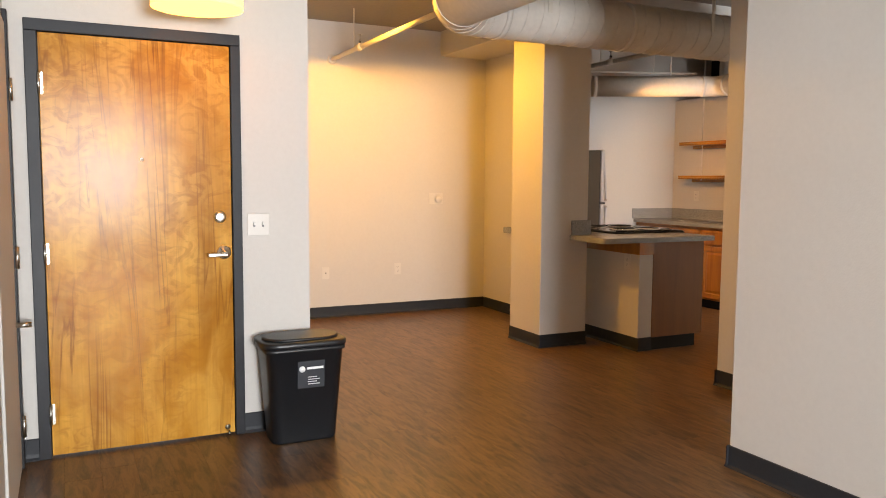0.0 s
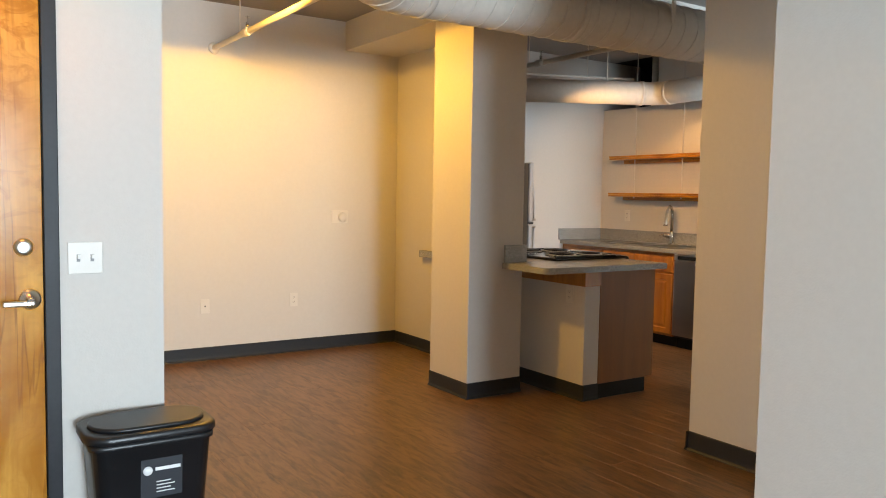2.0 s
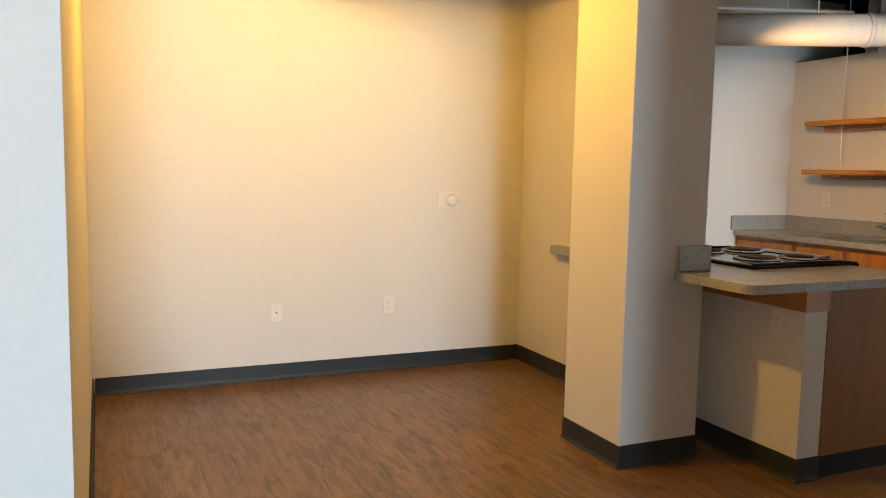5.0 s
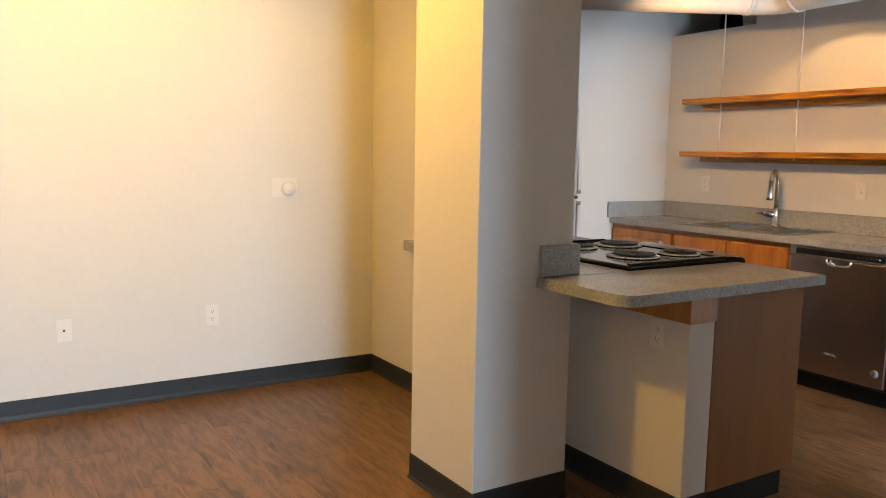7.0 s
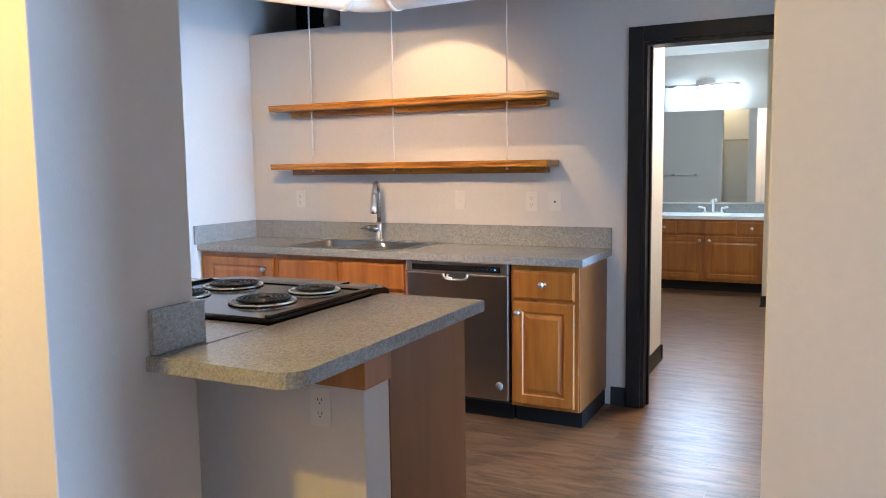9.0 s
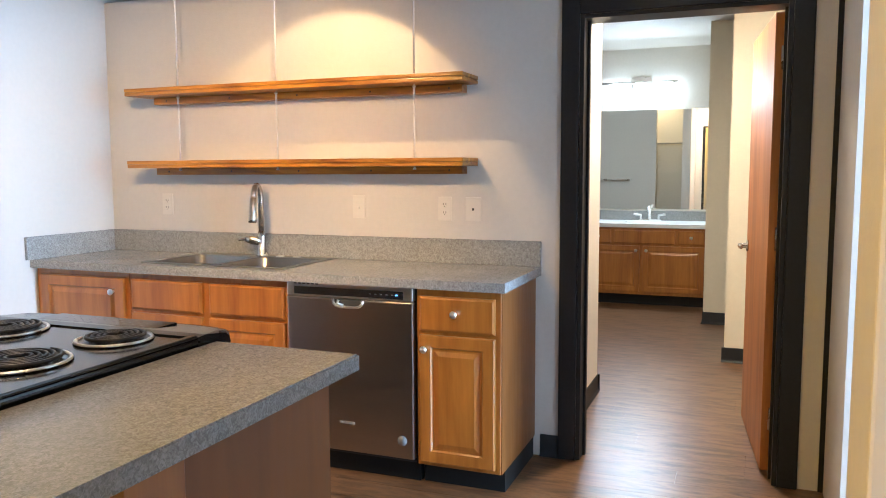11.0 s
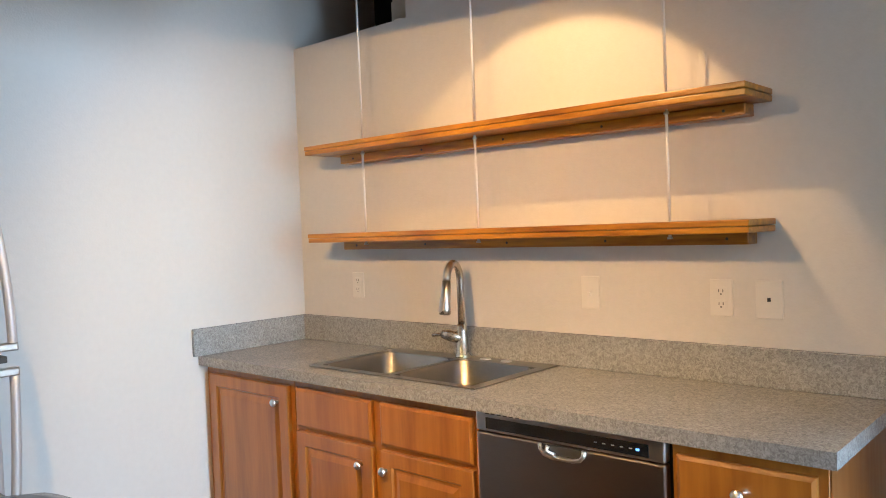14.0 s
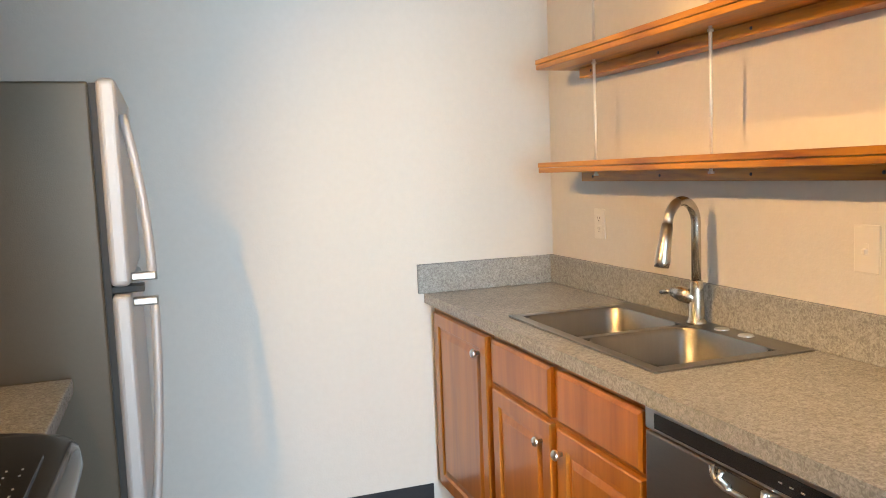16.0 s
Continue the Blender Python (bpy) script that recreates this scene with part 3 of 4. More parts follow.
def window(i, a, b, wall, along="X"):
    """A two-light window between a and b in the south or west wall whose inner face lies at wall."""
    m = (a + b) / 2
    w = thing("window_%d" % i, (m, wall, WZ0) if along == "X" else (wall, m, WZ0), "large dark-framed window onto daylight", "window", kind="structure")

    def bar(bm, u, v, d0, d1, z0, z1):
        return bx(bm, u, v, wall - d1, wall - d0, z0, z1) if along == "X" else bx(bm, wall - d1, wall - d0, u, v, z0, z1)

    bm = bmesh.new()
    for u, v in ((a, a + 0.06), (b - 0.06, b), (m - 0.03, m + 0.03)):
        bar(bm, u, v, 0.05, 0.11, WZ0, WZ1)
    for u, v in ((WZ0, WZ0 + 0.06), (1.62, 1.68), (WZ1 - 0.06, WZ1)):
        bar(bm, a + 0.06, m - 0.03, 0.05, 0.11, u, v)
        bar(bm, m + 0.03, b - 0.06, 0.05, 0.11, u, v)
    part("window_frame", bm, FRAME, w)
    g = part("pane", bar(bmesh.new(), a + 0.06, b - 0.06, 0.08, 0.085, WZ0 + 0.06, WZ1 - 0.06), GLASSW, w)
    g.visible_shadow = False


window(1, -0.5, 1.9, LS)
window(2, 4.95, 6.65, 0.0)
window(3, 0.72, 2.72, -4.04, "Y")


# ---- ducts and pipes ----
def duct_big():
    z, r, y, x = 2.425, 0.165, 4.80, 2.37
    d = thing("spiral_duct", (4.5, y, z), "large painted spiral air duct hung under the ceiling", "duct")
    R = 0.32
    pts = [(x, -3.0, z), (x, y - R, z)] + arc((x + R, y - R, z), R, 180, 90, 8, "XY")[1:] + [(EX, y, z)]
    part("duct_body", tube(bmesh.new(), pts, r, 32), DUCT, d)
    for i in range(5):
        a = radians(180 - 18 * i - 9)
        c = Vector((x + R + R * math.cos(a), y - R + R * math.sin(a), z))
        out, upv = Vector((math.cos(a), math.sin(a), 0)), Vector((0, 0, 1))
        ring = [c + (out * math.cos(2 * math.pi * k / 28) + upv * math.sin(2 * math.pi * k / 28)) * (r + 0.002) for k in range(29)]
        part("gore_seam", tube(bmesh.new(), ring, 0.003, 5), DUCT, d)
    # seams
    X = x + R
    while X < EX - 0.1:
        bm = bmesh.new()
        n = 32
        pts = [(X + 0.12 * i / n, y + (r + 0.001) * math.sin(2 * math.pi * i / n), z + (r + 0.001) * math.cos(2 * math.pi * i / n)) for i in range(n + 1)]
        part("seam", tube(bm, pts, 0.0028, 5), DUCT, d)
        X += 0.12
    for X in (2.75, 3.75):
        part("collar", tube(bmesh.new(), [(X, y, z), (X + 0.04, y, z)], r + 0.005, 32), DUCT, d)
    for X in (3.05, 4.45, 5.8):
        bm = one(X, X + 0.03, y - r - 0.006, y - r - 0.002, z, CEILZ)
        part("hanger_strap", bm, PIPE, d)


duct_big()


def duct_small():
    z, r = 2.275, 0.10
    d = thing("supply_duct", (6.02, 6.13, z), "white wrapped supply air duct with an end register", "duct")
    a, b, c = Vector((4.94, 6.70, z)), Vector((6.02, 6.13, z)), Vector((5.97, 5.2, z))
    u, v = (b - a).normalized(), (c - b).normalized()
    pts = [a, b - u * 0.16, b - u * 0.06, b + v * 0.06, b + v * 0.16, c]
    part("duct_body", tube(bmesh.new(), pts, r, 28), DUCT, d)
    for p, q in ((a - u * 0.005, a + u * 0.03), (b - u * 0.17, b - u * 0.14), (b + v * 0.14, b + v * 0.17), (c - v * 0.04, c + v * 0.004)):
        part("collar", tube(bmesh.new(), [p, q], r + 0.005, 28), DUCT, d)
    g = part("register", one(c.x - 0.11, c.x + 0.13, c.y - 0.06, c.y - 0.005, z - 0.085, z + 0.085, 0.004), DUCT, d)
    for i in range(6):
        zz = z - 0.065 + 0.026 * i
        part("louvre", one(c.x - 0.095, c.x + 0.115, c.y - 0.066, c.y - 0.058, zz, zz + 0.012), SLOT, g)
    p = b - u * 0.46
    part("hanger_rod", tube(bmesh.new(), [(p.x, p.y, z + r - 0.002), (p.x, p.y, CEILZ)], 0.005, 8), PIPE, d)
    p = b + v * 0.60
    part("hanger_strap", one(p.x - 0.014, p.x + 0.014, p.y - 0.002, p.y + 0.002, z + r - 0.006, 2.60), PIPE, d)


duct_small()


def sprinkler(x, y0, y1, z, heads, wall_end):
    d = thing("sprinkler_pipe", (x, y1, z), "painted fire sprinkler pipe with heads, under the ceiling", "pipe")
    part("pipe", tube(bmesh.new(), [(x, y0, z), (x, y1, z)], 0.021, 14), PIPE, d)
    if wall_end:
        part("escutcheon", lathe(bmesh.new(), [(0.045, 0), (0.04, -0.012), (0.022, -0.02)], (x, y1, z), "Y", 20), PIPE, d)
    for y in heads:
        h = part("tee", tube(bmesh.new(), [(x, y - 0.05, z), (x, y + 0.05, z)], 0.03, 14), PIPE, d)
        bm = tube(bmesh.new(), [(x, y, z + 0.02), (x, y, z + 0.06)], 0.012, 10)
        tube(bm, [(x, y, z + 0.06), (x, y, z + 0.10)], 0.005, 6)
        lathe(bm, [(0.02, 0.1), (0.018, 0.104)], (x, y, z), "Z", 12)
        part("sprinkler_head", bm, NICKEL, h)
        part("hanger_rod", tube(bmesh.new(), [(x, y + 0.16, z), (x, y + 0.16, CEILZ)], 0.005, 6), PIPE, d)


sprinkler(2.525, 5.1, ANY, 2.475, (6.75,), True)
sprinkler(5.08, 3.0, NY, 2.51, (6.61,), True)
d = thing("drain_pipe", (7.02, 7.04, 2.3), "thick vertical drain pipe in the recess above the low wall", "pipe")
part("pipe", tube(bmesh.new(), [(7.02, 7.04, 2.0), (7.02, 7.04, CEILZ)], 0.055, 18), PIPE, d)
part("coupling", tube(bmesh.new(), [(7.02, 7.04, 2.36), (7.02, 7.04, 2.44)], 0.061, 18), PIPE, d)
d = thing("conduit_pipe", (5.5, 6.585, 2.43), "thin painted conduit above the supply air duct", "pipe")
part("pipe", tube(bmesh.new(), [(AEX + 0.12, 7.005, 2.43), (6.0, 6.405, 2.43)], 0.012, 10), PIPE, d)
for t in (0.25, 0.75):
    px, py = AEX + 0.12 + (5.88 - AEX) * t, 7.005 - 0.6 * t
    part("hanger_rod", tube(bmesh.new(), [(px, py, 2.43), (px, py, CEILZ)], 0.004, 6), PIPE, d)


# ---- lamps ----
def pendant(x, y, z):
    d = thing("pendant_lamp", (x, y, z), "cream linen drum pendant lamp, lit", "lamp")
    bm = bmesh.new()
    lathe(bm, [(0.2, 0), (0.2, 0.26), (0.197, 0.26), (0.197, 0.0), (0.2, 0)], (x, y, z), "Z", 40)
    part("shade", bm, SHADE, d, "glowing cream fabric drum shade")
    part("diffuser", lathe(bmesh.new(), [(0.0, 0.012), (0.195, 0.012), (0.195, 0.016), (0, 0.016)], (x, y, z), "Z", 40), SHADE, d)
    bm = tube(bmesh.new(), [(x, y, z + 0.25), (x, y, CEILZ - 0.02)], 0.004, 6)
    part("cord", bm, SLOT, d)
    part("canopy", lathe(bmesh.new(), [(0.06, 0), (0.05, -0.02), (0.01, -0.025)], (x, y, CEILZ), "Z", 20), NICKEL, d)


pendant(0.76, 3.98, 2.10)


# ---- kitchen ----
def loft_rect(bm, x, y0, y1, z0, z1, rings, face=-1):
    """Concentric rectangles stepping in from the edge: (inset, depth out of the plane)."""
    prev = None
    for ins, dep in rings:
        X = x + face * dep
        cur = [bm.verts.new(p) for p in ((X, y0 + ins, z0 + ins), (X, y1 - ins, z0 + ins), (X, y1 - ins, z1 - ins), (X, y0 + ins, z1 - ins))]
        if prev:
            for i in range(4):
                j = (i + 1) % 4
                bm.faces.new((prev[i], prev[j], cur[j], cur[i]))
        else:
            bm.faces.new(cur[::-1])
        prev = cur
    bm.faces.new(prev)
    return bm


RAISED = [(0, 0), (0, 0.016), (0.004, 0.02), (0.050, 0.02), (0.056, 0.012), (0.066, 0.012), (0.086, 0.019), (0.09, 0.019)]
SLABF = [(0, 0), (0, 0.013), (0.010, 0.02), (0.012, 0.02)]


def knob(x, y, z, parent, face=-1):
    f = face
    bm = lathe(bmesh.new(), [(0.006, 0), (0.006, f * 0.012), (0.014, f * 0.018), (0.016, f * 0.024), (0.012, f * 0.030), (0, f * 0.031)], (x, y, z), "X", 18)
    part("knob", bm, CHROME, parent, "round chrome knob")


def cabinet(name, x, y0, y1, top, depth, fronts, label, face=-1, toe=0.1, material=None, hollow=None):
    """A base cabinet. fronts: (y0, y1, z0, z1, raised?, knob y, knob z)."""
    material = material or CAB
    b = x - face * depth
    d = thing(name, ((x + b) / 2, (y0 + y1) / 2, 0), label, "cabinet", group="kitchen base cabinets")
    bm = bx(bmesh.new(), min(x, b), max(x, b), y0, y1, toe, hollow or top, 0.0015, 1)
    if hollow:
        bx(bm, x, x + 0.02, y0, y1, hollow, top)
    part("body", bm, material, d)
    t = x - face * 0.07
    part("toe_kick", one(min(t, b), max(t, b), y0 + 0.002, y1 - 0.002, 0, toe), KICK_AND_SHADE, d, "black toe kick")
    for a, c, z0, z1, raised, ky, kz in fronts:
        bm = loft_rect(bmesh.new(), x + face * 0.001, a, c, z0, z1, RAISED if raised else SLABF, face)
        f = part("door" if raised else "drawer_front", bm, material, d, "raised-panel maple door" if raised else "maple drawer front")
        if ky is not None:
            knob(x + face * 0.02, ky, kz, f, face)
    return d


XF = 6.275
TOPZ = CT - 0.04
# sink run, north to south
cabinet("base_cabinet", XF, 6.99, NY - 0.002, TOPZ, 0.53, [(7.012, 7.555, 0.12, 0.832, True, 7.075, 0.765)], "maple base cabinet with one tall raised-panel door")
cabinet("sink_cabinet", XF, 6.085, 6.985, TOPZ, 0.53,
        [(6.548, 6.966, 0.685, 0.832, False, None, 0), (6.095, 6.505, 0.685, 0.832, False, None, 0),
         (6.548, 6.966, 0.12, 0.668, True, 6.60, 0.604), (6.095, 6.505, 0.12, 0.668, True, 6.478, 0.604)], "maple sink cabinet with two doors and false drawer fronts", hollow=0.66)
drawers = cabinet("drawer_cabinet", XF, 5.083, 5.452, TOPZ, 0.53,
        [(5.105, 5.435, 0.685, 0.832, False, 5.275, 0.765), (5.105, 5.435, 0.12, 0.668, True, 5.408, 0.61)], "maple cabinet with a drawer above a raised-panel door")


def dishwasher():
    y0, y1 = 5.456, 6.081
    x = XF - 0.022
    d = thing("dishwasher", (6.6, 5.7685, 0), "dark stainless steel built-in dishwasher under the worktop", "dishwasher")
    part("body", one(XF + 0.01, EX - 0.02, y0 + 0.01, y1 - 0.01, 0.1, TOPZ), SLOT, d)
    part("toe_kick", one(XF + 0.06, XF + 0.1, y0 + 0.01, y1 - 0.01, 0, 0.1), KICK_AND_SHADE, d)
    door = part("door", one(x, XF + 0.01, y0 + 0.006, y1 - 0.006, 0.12, 0.80, 0.006), DARKSTEEL, d, "brushed dark stainless door")
    pan = part("control_panel", one(x, XF + 0.01, y0 + 0.006, y1 - 0.006, 0.803, 0.872, 0.005), STEEL, d, "stainless control panel")
    part("display_strip", one(x - 0.002, x, y0 + 0.050, y1 - 0.045, 0.812, 0.846), BLACK, pan)
    for i in range(6):
        part("vent_slot", one(x - 0.0015, x, y1 - 0.058 - i * 0.022, y1 - 0.044 - i * 0.022, 0.8565, 0.8615), SLOT, pan)
    for i in range(5):
        part("button_mark", one(x - 0.0035, x - 0.002, y0 + 0.20 - i * 0.026, y0 + 0.208 - i * 0.026, 0.828, 0.8305), MARK, pan)
    part("indicator", one(x - 0.0035, x - 0.002, y0 + 0.075, y0 + 0.085, 0.826, 0.832), BLUE_LED, pan)
    c = 5.7685
    bm = bmesh.new()
    a = [(c + 0.072, 0.799), (c + 0.070, 0.782), (c + 0.058, 0.770), (c + 0.035, 0.765), (c - 0.035, 0.765), (c - 0.058, 0.770), (c - 0.070, 0.782), (c - 0.072, 0.799)]
    near, far = [bm.verts.new((x - 0.0015, *p)) for p in a], [bm.verts.new((x + 0.001, *p)) for p in a]
    bm.faces.new(near), bm.faces.new(far[::-1])
    for k in range(len(a)):
        m = (k + 1) % len(a)
        bm.faces.new((near[k], far[k], far[m], near[m]))
    part("handle_recess", bm, SLOT, door, "dark recess of the pocket handle")
    part("handle_lip", tube(bmesh.new(), [(x - 0.004, *p) for p in a], 0.0062, 10), CHROME, door, "bright rounded lip of the pocket handle")
    part("handle_scoop", tube(bmesh.new(), [(x - 0.002, c + 0.045, 0.795), (x - 0.006, c + 0.05, 0.778), (x - 0.006, c + 0.02, 0.772)], 0.007, 8), CHROME, door)
    part("badge", lathe(bmesh.new(), [(0.022, 0), (0.022, -0.002), (0, -0.002)], (x, y0 + 0.06, 0.20), "X", 20), MARK, door, "small round sticker")
    part("maker_mark", one(x - 0.0015, x, y0 + 0.29, y0 + 0.36, 0.245, 0.256), MARK, door)


dishwasher()


part("end_panel", one(XF + 0.004, XF + 0.53, 5.0785, 5.0825, 0.1, TOPZ - 0.001), PANEL, drawers, "brown veneer end panel")


def worktop_sink():
    d = thing("worktop", (6.6, 6.45, TOPZ), "grey speckled laminate worktop with a low splashback", "worktop")
    x0, x1 = 6.232, EX - 0.003
    sy0, sy1, sx0, sx1 = 6.15, 6.925, 6.345, 6.77
    for a in ((x0, x1, 5.055, sy0), (x0, x1, sy1, NY - 0.003), (x0, sx0, sy0, sy1), (sx1, x1, sy0, sy1)):
        part("slab", one(*a, TOPZ, CT), LAM, d)
    part("splashback", one(x1 - 0.02, x1, 5.055, NY - 0.003, CT, CT + 0.118, 0.003), LAM, d)
    part("side_splash", one(6.205, x1 - 0.02, NY - 0.023, NY - 0.003, CT, CT + 0.118, 0.003), LAM, d)


worktop_sink()


def sink():
    y0, y1, x0, x1, z = 6.125, 6.95, 6.315, 6.79, CT
    d = thing("kitchen_sink", ((x0 + x1) / 2, (y0 + y1) / 2, z), "double-bowl stainless steel drop-in sink", "sink")
    bowls = [(6.165, 6.52), (6.55, 6.91)]
    bx0, bx1 = x0 + 0.035, x1 - 0.085
    bm = bmesh.new()
    t = z + 0.005
    # rim and the web between the bowls
    bx(bm, x0, bx0, y0, y1, z, t, 0.002), bx(bm, bx1, x1, y0, y1, z, t, 0.002)
    ys = [y0, bowls[0][0], bowls[0][1], bowls[1][0], bowls[1][1], y1]
    for i in (0, 2, 4):
        bx(bm, bx0 - 0.002, bx1 + 0.002, ys[i], ys[i + 1], z, t, 0.002)
    part("rim", bm, SINKSTEEL, d)
    for a, b in bowls:
        bm = bmesh.new()
        rings = []
        for ins, dz in ((0, 0), (0.006, -0.01), (0.012, -0.15), (0.03, -0.175), (0.06, -0.18)):
            ring = []
            rad = 0.05
            for cx, cy, a0 in ((bx1 - ins - rad, b - ins - rad, 0), (bx0 + ins + rad, b - ins - rad, 90), (bx0 + ins + rad, a + ins + rad, 180), (bx1 - ins - rad, a + ins + rad, 270)):
                for k in range(5):
                    an = radians(a0 + 22.5 * k)
                    ring.append(bm.verts.new((cx + rad * math.cos(an), cy + rad * math.sin(an), z + 0.003 + dz)))
            rings.append(ring)
        for p, q in zip(rings, rings[1:]):
            for j in range(len(p)):
                bm.faces.new((p[j], p[(j + 1) % len(p)], q[(j + 1) % len(p)], q[j])).smooth = True
        bm.faces.new(rings[-1])
        bowl = part("bowl", bm, SINKSTEEL, d)
        part("drain", lathe(bmesh.new(), [(0.045, 0), (0.04, 0.004), (0.02, 0.001), (0, 0.001)], ((bx0 + bx1) / 2, (a + b) / 2, z - 0.177), "Z", 20), CHROME, bowl)
    for y in (6.43, 6.33):
        part("hole_cap", lathe(bmesh.new(), [(0.022, 0), (0.02, 0.004), (0, 0.006)], (x1 - 0.04, y, t), "Z", 18), CHROME, d)


sink()


def faucet():
    x, y, z = 6.748, 6.54, CT + 0.005
    d = thing("faucet", (x, y, z), "brushed nickel pull-down gooseneck kitchen faucet", "faucet")
    part("base_plate", lathe(bmesh.new(), [(0.03, 0), (0.03, 0.006), (0.024, 0.012), (0.021, 0.10), (0.018, 0.13)], (x, y, z), "Z", 20), NICKEL, d)
    pts = [(x, y, z + 0.12), (x, y, z + 0.295)] + arc((x - 0.072, y, z + 0.298), 0.072, 0, 172, 14)[1:]
    pts = [(x + (p[0] - x) * 0.94, y + (p[0] - x) * 0.34, p[2]) for p in pts]
    part("spout", tube(bmesh.new(), pts, 0.0145, 14), NICKEL, d)
    e = Vector(pts[-1])
    dirn = (e - Vector(pts[-2])).normalized()
    part("spray_head", tube(bmesh.new(), [e, e + dirn * 0.05, e + dirn * 0.11, e + dirn * 0.125], 0.016, 16, True, [0.016, 0.019, 0.023, 0.020]), NICKEL, d)
    bm = tube(bmesh.new(), [(x, y, z + 0.075), (x - 0.02, y + 0.045, z + 0.085), (x - 0.03, y + 0.075, z + 0.09)], 0.016, 16, True, [0.023, 0.024, 0.017])
    tube(bm, [(x - 0.03, y + 0.07, z + 0.09), (x - 0.05, y + 0.11, z + 0.085)], 0.007, 10)
    part("lever", bm, NICKEL, d)


faucet()


def plate(name, at, normal, label, kind_="outlet", w=0.072, h=0.115, gang=1):
    """A wall plate. normal: 'x-' or 'y-' (the way it faces)."""
    x, y, z = at
    d = thing(name, at, label, "outlet" if kind_ != "switch" else "switch")

    def bb(u0, u1, v0, v1, d0, d1, bev=0.0):
        if normal == "x-":
            return one(x - d1, x - d0, y + u0, y + u1, z + v0, z + v1, bev)
        return one(x + u0, x + u1, y - d1, y - d0, z + v0, z + v1, bev)

    pl = part("cover_plate", bb(-w / 2, w / 2, -h / 2, h / 2, 0, 0.006, 0.0025), PLATE, d)
    if kind_ == "outlet":
        for s in (-0.02, 0.02):
            f = part("socket", bb(-0.017, 0.017, s - 0.014, s + 0.014, 0.006, 0.008, 0.0008), PLATE, d)
            for u in (-0.0065, 0.0065):
                part("slot", bb(u - 0.0012, u + 0.0012, s - 0.002, s + 0.007, 0.008, 0.0084), SLOT, f)
            part("slot", bb(-0.0025, 0.0025, s - 0.010, s - 0.006, 0.008, 0.0084), SLOT, f)
    elif kind_ == "switch":
        for g in range(gang):
            u = (g - (gang - 1) / 2) * 0.046
            part("toggle_bezel", bb(u - 0.006, u + 0.006, -0.013, 0.013, 0.006, 0.0075), MARK, d)
            part("toggle", bb(u - 0.0045, u + 0.0045, -0.002, 0.012, 0.006, 0.018, 0.001), PLATE, d)
    elif kind_ == "toggle":
        part("toggle_bezel", bb(-0.006, 0.006, -0.013, 0.013, 0.006, 0.0075, 0.0005), PLATE, d)
        part("toggle", bb(-0.0045, 0.0045, -0.012, 0.001, 0.006, 0.017, 0.001), PLATE, d)
    elif kind_ == "jack":
        part("jack", bb(-0.005, 0.005, -0.006, 0.006, 0.006, 0.009, 0.001), SLOT, d)
    return d


plate("light_switch", (1.105, DY, 1.105), "y-", "white double toggle switch plate beside the front door", "switch", 0.116, 0.115, 2)
K = EX
plate("wall_outlet", (K, 7.203, 1.172), "x-", "white duplex outlet above the worktop")
plate("wall_jack", (K, 6.0, 1.172), "x-", "white wall plate with a single toggle above the worktop", "toggle")
plate("wall_outlet", (K, 5.535, 1.168), "x-", "white duplex outlet above the worktop")
plate("wall_jack", (K, 5.39, 1.167), "x-", "white phone jack plate above the worktop", "jack", 0.08)
plate("wall_outlet", (3.197, ANY, 0.446), "y-", "white duplex outlet low on the alcove wall")
plate("wall_jack", (2.447, ANY, 0.435), "y-", "white cable jack plate low on the alcove wall", "jack")


def thermostat():
    x, z = 3.62, 1.152
    d = thing("thermostat", (x, ANY, z), "cream wall plate with a round dial", "thermostat")
    part("cover_plate", one(x - 0.078, x + 0.078, ANY - 0.008, ANY, z - 0.055, z + 0.055, 0.002), PLATE, d)
    part("dial", lathe(bmesh.new(), [(0.042, -0.008), (0.042, -0.02), (0.034, -0.034), (0.0, -0.036)], (x + 0.025, ANY, z - 0.005), "Y", 28), PLATE, d, "pale round dial")


thermostat()


def shelf(z, top):
    y0, y1 = 5.365, 7.28
    d = thing("wall_shelf", (6.71, 6.32, z), "orange-stained pine plank shelf hung on thin steel rods", "shelf", "shelves above the sink")
    part("plank", one(6.60, EX - 0.004, y0, y1, z - 0.0185, z, 0.003), SHELF, d)
    part("plank", one(6.602, EX - 0.004, y0 + 0.001, y1 - 0.001, z - 0.038, z - 0.0195, 0.003), SHELF, d)
    for i in range(5):
        part("screw", lathe(bmesh.new(), [(0.005, 0), (0.004, -0.002), (0, -0.002)], (EX - 0.075, y0 + 0.12 + i * 0.41, z - 0.057), "X", 8), SLOT, d)
    part("cleat", one(EX - 0.075, EX - 0.004, y0 + 0.055, y1 - 0.07, z - 0.075, z - 0.0385, 0.003), SHELF, d)
    for y in (5.634, 6.385, 6.992):
        zt = CEILZ if top else z + 0.34
        part("rod", tube(bmesh.new(), [(6.68, y, z - 0.05), (6.68, y, zt)], 0.005, 8), ROD, d)
        part("nut", lathe(bmesh.new(), [(0.0085, -0.053), (0.0085, -0.046)], (6.68, y, z), "Z", 8), STEEL, d)


shelf(1.79, True)
shelf(1.41, False)


